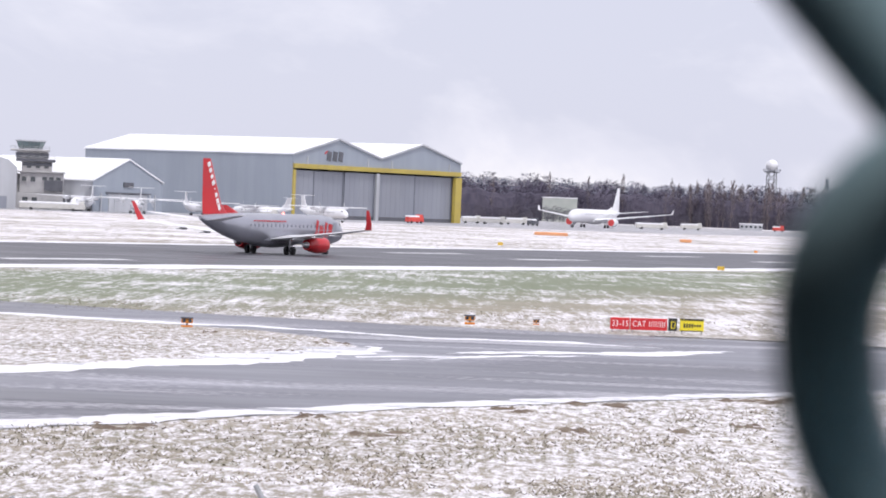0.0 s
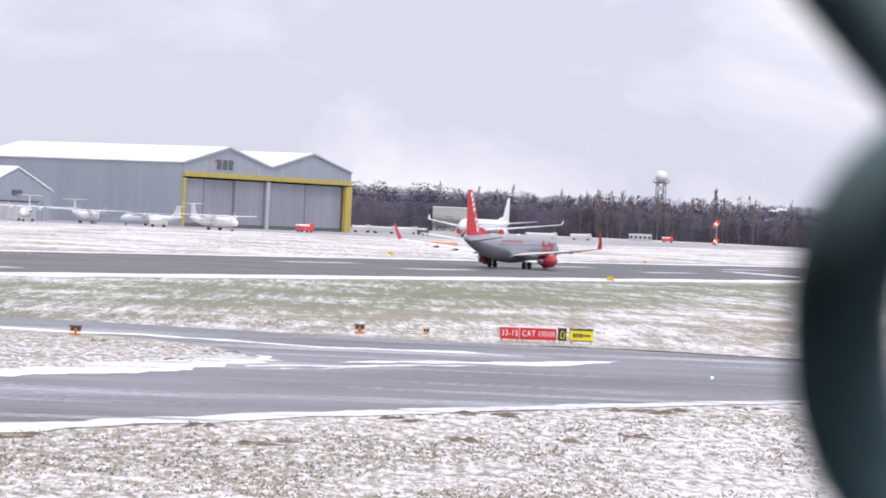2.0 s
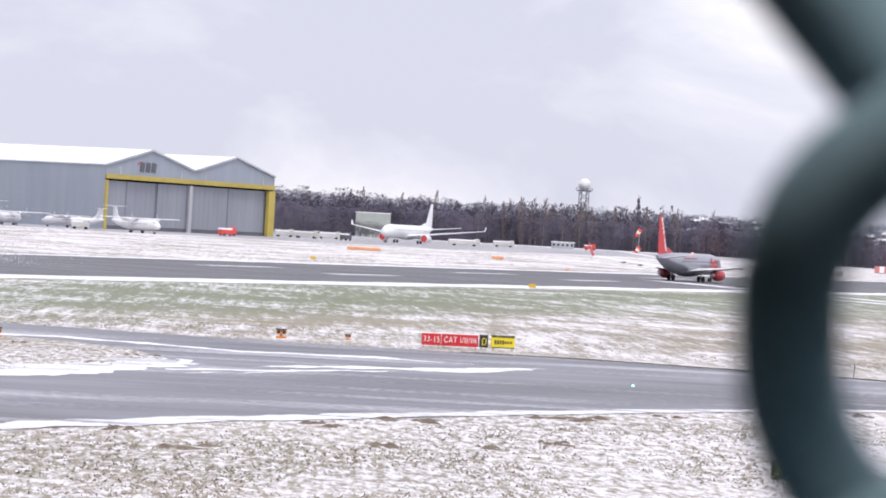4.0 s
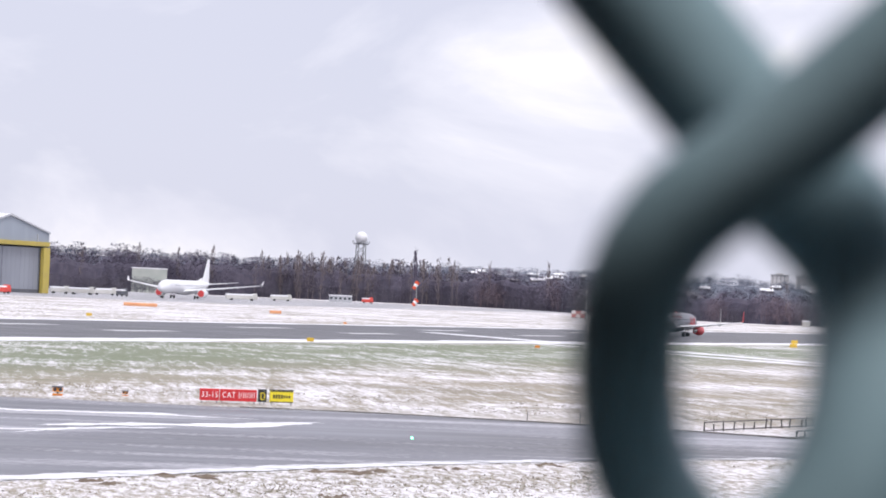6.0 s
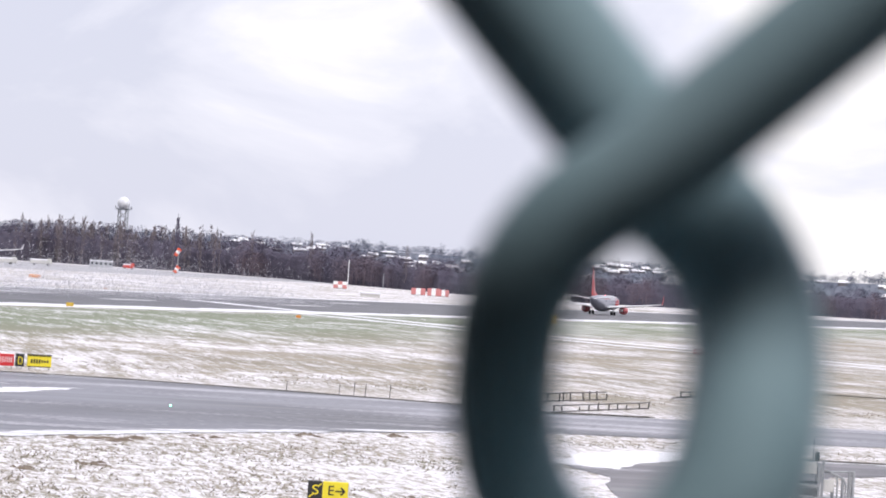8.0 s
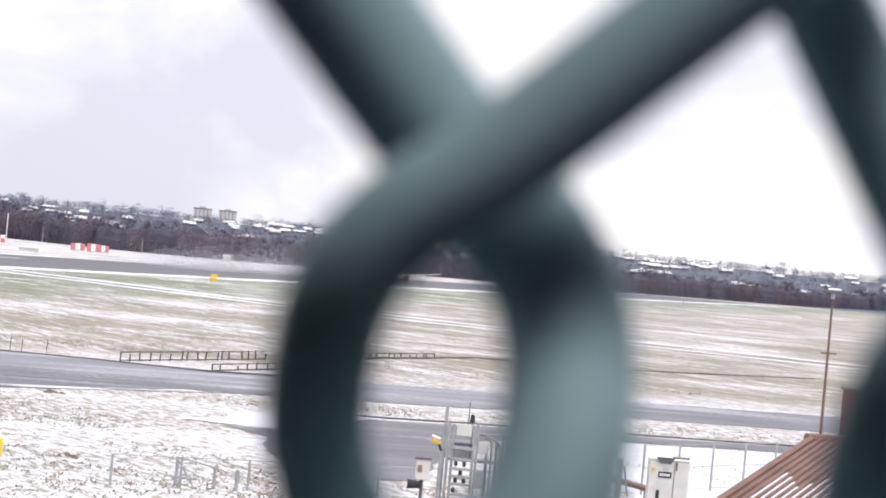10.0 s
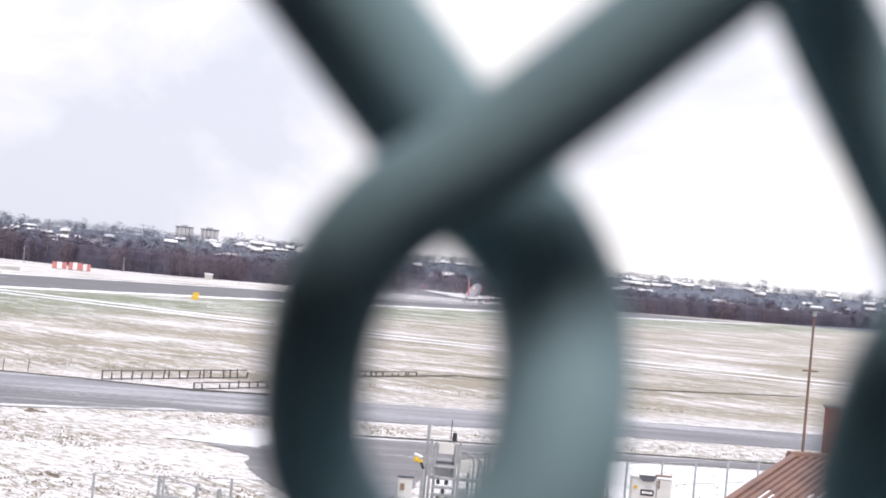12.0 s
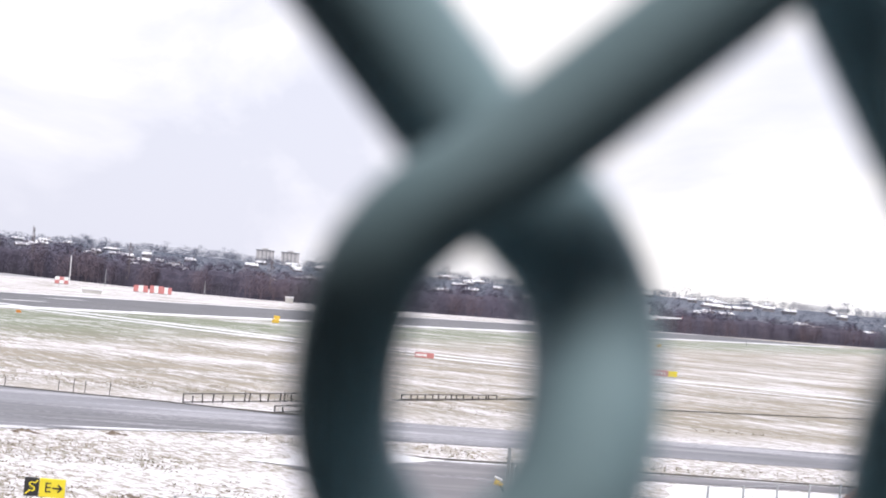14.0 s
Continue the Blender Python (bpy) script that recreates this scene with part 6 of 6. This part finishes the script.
    part("trunk", rod(bmesh.new(), (0, 0, 0), (0, 0, 33.8), 0.6, 0.1, n=6), TWIG, t)
    vs, fs = add_trees([(0, 0, 0, 31, 1.5)], 90, rng, slim=True)
    me = bpy.data.meshes.new("crown")
    me.from_pydata(vs, [], fs)
    me.materials.append(TWIG)
    cr = new("crown", me)
    cr.parent = t


woods()


def hill_height(az, d):
    top = 28 + 3.0 * noise.noise(Vector((az * 0.35, 1.7, 0))) + 1.5 * noise.noise(Vector((az * 1.1, 5.7, 0)))
    f = max(0.0, min(1.0, (d - 1750) / 950.0))
    return top * (f * f * (3 - 2 * f))


def hill():
    bm = bmesh.new()
    grid = []
    for d in (1750, 1950, 2150, 2350, 2550, 2700, 3000, 3600):
        grid.append([bm.verts.new(polar(az, d + (300 if az > 22 else 0) * (az - 22) / 12, hill_height(az, d) - 0.4 - (0.0 if d < 2800 else (d - 2700) * 0.01))) for az in range(-14, 36)])
    for a, b in zip(grid, grid[1:]):
        for i in range(len(a) - 1):
            bm.faces.new((a[i], a[i + 1], b[i + 1], b[i]))
    tagged(part("hill", bm, HILL, smooth=True), "distant suburban hillside of scrub and snow in haze-blue tones", "hill", kind="structure")
    rng = random.Random(11)
    trees, domes = [], []
    for _ in range(5200):
        az = rng.uniform(-13, 34)
        d = 2720 - 800 * rng.random() ** 1.6
        p = polar(az, d + (300 * (az - 22) / 12 if az > 22 else 0), hill_height(az, d) - 0.8)
        hh = rng.uniform(4.5, 8) * (1.5 if rng.random() < 0.05 else 0.95)
        if rng.random() < 0.012:
            domes.append((p.x, p.y, p.z, hh * 1.7, hh * 0.95))
        else:
            trees.append((p.x, p.y, p.z, hh, hh * rng.uniform(0.45, 0.8)))
    twig_rng = np.random.default_rng(12)
    stuff_mesh("hill_trees", *add_trees(trees, 80, twig_rng, thick=3.4), HAZE_TREES, "dark blue-grey trees between the houses on the hill", "trees")
    stuff_mesh("crest_trees", *add_trees(domes, 240, twig_rng, thick=1.5), HAZE_TREES, "round-headed bare trees standing above the hillside roofs", "trees")
    # houses with snowy roofs
    h = thing("house", pose(0, 0, 0), "small brick house with snow-covered pitched roof on the hill", "house", "hillside houses")
    part("wall", box(bmesh.new(), 11, 8, 5.2, 0, 0, 2.4), HOUSE_WALL, h)
    bm = bmesh.new()
    loft(bm, [[(x, y, z) for y, z in ((-4.4, 4.8), (4.4, 4.8), (0, 7.9))] for x in (-5.8, 5.8)])
    part("roof", bm, ROOF_SNOW, h, "snow-covered pitched roof")
    part("chimney", box(bmesh.new(), 0.9, 0.9, 2.2, 3.8, 0, 8.2), BRICK, h)
    for x in (-3, 0, 3):
        part("window", box(bmesh.new(), 1.5, 0.2, 1.3, x, -4.0, 3.2), GLASS_DARK, h)
    first = True
    for _ in range(170):
        az = rng.uniform(8.2, 32)
        if 12.5 < az < 14.5 and rng.random() < 0.6:
            continue
        d = 2600 - 620 * rng.random()
        p = polar(az, d + (300 * (az - 22) / 12 if az > 22 else 0), hill_height(az, d) - 1.6)
        m = Matrix.Translation(p) @ Matrix.Rotation(radians(-az + rng.uniform(-35, 35)), 4, "Z") @ Matrix.Diagonal((rng.uniform(0.55, 1.15), 0.75, rng.uniform(0.5, 0.72), 1))
        if first:
            h.matrix_world = m
            first = False
        else:
            c = copy_thing(h, m)
            c.matrix_basis = m
    # two blocks of flats on the crest
    for az in (15.05, 15.56):
        d = 2680
        f = thing("block_of_flats", Matrix.Translation(polar(az, d, hill_height(az, d) - 0.5)) @ Matrix.Rotation(radians(-az - 8), 4, "Z") @ Matrix.Diagonal((1, 1, 0.68, 1)), "pale concrete block of flats on the hill crest", "flats", "blocks of flats")
        part("wall", box(bmesh.new(), 15.5, 12, 17.5, 0, 0, 8.75, bevel=0.1), FLAT_WALL, f)
        part("roof", box(bmesh.new(), 16.5, 13, 0.8, 0, 0, 17.9), DARK_GREY, f)
        part("lift_house", box(bmesh.new(), 6, 5, 2.6, 0, 0, 19.4), FLAT_WALL, f)
        for r in range(6):
            for q in range(4):
                part("window", box(bmesh.new(), 1.1, 0.2, 1.0, -5.6 + q * 3.7, -6.02, 2.2 + r * 2.75), GLASS_DARK, f)


hill()


# ---- tussocks standing out of the snow in the nearer grass ----
def tussocks():
    rng = random.Random(23)
    vs, fs = [], []
    for _ in range(30000):
        az = rng.uniform(-11, 31)
        d = 70 + 120 * rng.random() ** 1.4
        p = polar(az, d)
        near_edge = (p.y < 95 + 0.86 * p.x and p.x < 36) or (p.x >= 36 and p.y < 108) or (p.x > 34 and 121 < p.y < 128)
        island = p.x < -5.5 and 0.95 * (p.x + 7.8) + 126 < p.y < 148 - 0.45 * (p.x + 7)
        if not (near_edge or p.y > 168 or island):
            continue
        if 26 < p.x < 44 and 84 < p.y < 121:
            continue
        patch = noise.noise(Vector((p.x * 0.22, p.y * 0.12, 4.0)))
        if patch < rng.uniform(-0.35, 0.35):
            continue
        big = rng.random() < 0.03
        for _k in range(3):
            h = rng.uniform(0.03, 0.10) * (2.0 if big else 1.0)
            w = rng.uniform(0.015, 0.05)
            x, y = p.x + rng.uniform(-0.18, 0.18), p.y + rng.uniform(-0.3, 0.3)
            lx, ly = rng.uniform(-0.12, 0.12), rng.uniform(-0.12, 0.12)
            i = len(vs)
            vs.extend([(x - w, y, 0), (x + w, y, 0), (x + lx, y + ly, h)])
            fs.append((i, i + 1, i + 2))
    stuff_mesh("grass_tussocks", vs, fs, STRAW, "brown and green winter grass tussocks poking through snow", "grass")


tussocks()


# ---- the spray that the engines raise: a drifting veil of fine drops ----
def spray():
    rng = random.Random(41)
    vs, fs = [], []
    for _ in range(60000):
        f = rng.random()
        x = (f - 0.5) * 130
        core = 1 - abs(2 * f - 1)
        y = rng.gauss(0, 7 + 5 * core)
        z = 0.3 + abs(rng.gauss(0, 2.4 + 2.4 * core)) * (0.7 + 0.6 * noise.noise(Vector((x * 0.06, y * 0.1, 2.0))))
        r = rng.uniform(0.05, 0.14)
        i = len(vs)
        for k in range(3):
            vs.append((x + rng.uniform(-r, r), y + rng.uniform(-r, r), max(0.05, z + rng.uniform(-r, r))))
        fs.append((i, i + 1, i + 2))
    return stuff_mesh("spray_cloud", vs, fs, SPRAY, "thin pale veil of engine spray drifting above the runway", "spray")


SPRAY_CLOUD = spray()


# ---- torn turf along the near verge ----
def turf():
    rng = random.Random(77)
    vs, fs = [], []
    spots = [(-9.5, 85.5, 1.5), (-4, 92.5, 0.8), (2.5, 99, 1.1), (6, 103.5, 1.6), (12, 108.5, 1.9), (13.4, 110, 1.2), (17, 113.5, 0.9), (-1.5, 86.5, 1.7), (4.4, 91, 0.9), (-5.4, 140.5, 1.4), (-7, 131, 1.2), (19.8, 87.5, 0.5), (10.5, 96, 0.8), (22, 118, 0.9), (-12, 146, 1.0), (26.5, 121, 0.8), (8, 92.5, 0.6)]
    for x, y, w in spots:
        for _k in range(7):
            a, b = x + rng.uniform(-w, w) * 0.6, y + rng.uniform(-0.9, 0.9)
            rx, ry, h = w * rng.uniform(0.12, 0.34), rng.uniform(0.2, 0.6), rng.uniform(0.04, 0.12)
            i = len(vs)
            n = 7
            for k in range(n):
                t = 2 * math.pi * k / n
                q = rng.uniform(0.75, 1.2)
                vs.append((a + rx * q * math.cos(t), b + ry * q * math.sin(t), 0.0))
            vs.append((a, b, h))
            fs.extend([(i + k, i + (k + 1) % n, i + n) for k in range(n)])
    stuff_mesh("turf_clods", vs, fs, CLOD, "dark brown clods of torn turf in the snow", "turf")


turf()

# ---- what moves ----


def motions():
    rows = []
    for t, s, lift, nose in TAKE_OFF:
        p = along(s, -2.86, lift)
        rows.append((t, Matrix.Translation(p) @ Matrix.Rotation(math.pi / 2 - RUN_TURN + radians(6.0), 4, "Z") @ Matrix.Rotation(radians(-nose), 4, "Y")))
    walk(AIRLINER, rows)
    turn = Matrix.Rotation(math.pi / 2 - RUN_TURN, 4, "Z")
    walk(SPRAY_CLOUD, [(t, Matrix.Translation(along(s, -4, 0)) @ turn) for t, s in SPRAY_KEYS])


# seconds, metres along the runway, height of the wheels, nose-up degrees
TAKE_OFF = [(0, 0, 0, 0), (0.5, 21.7, 0, 0), (1, 43.6, 0, 0), (1.5, 66.2, 0, 0), (2, 89.6, 0, 0), (2.5, 112.0, 0, 0), (3, 134.6, 0, 0), (5.5, 266, 0, 0), (6.5, 325, 0, 0), (7, 357, 0, 0), (7.5, 391, 0, 0), (8, 424, 0, 0),
            (9.0, 492, 0, 0), (10.5, 598, 0, 2), (11.5, 680, 0.1, 8), (12, 710, 1.0, 9), (12.5, 752, 2.2, 10), (13, 797, 3.4, 10), (14, 893, 5.2, 11)]
# spray: seconds, metres along the runway, placed to fit the camera's view
SPRAY_KEYS = [(0, -170), (3, -90), (5.5, -80), (6.5, -45), (7.5, 40), (8, 140), (8.5, 235), (9, 310), (10, 420), (11.5, 575), (12.5, 665), (14, 780)]
motions()
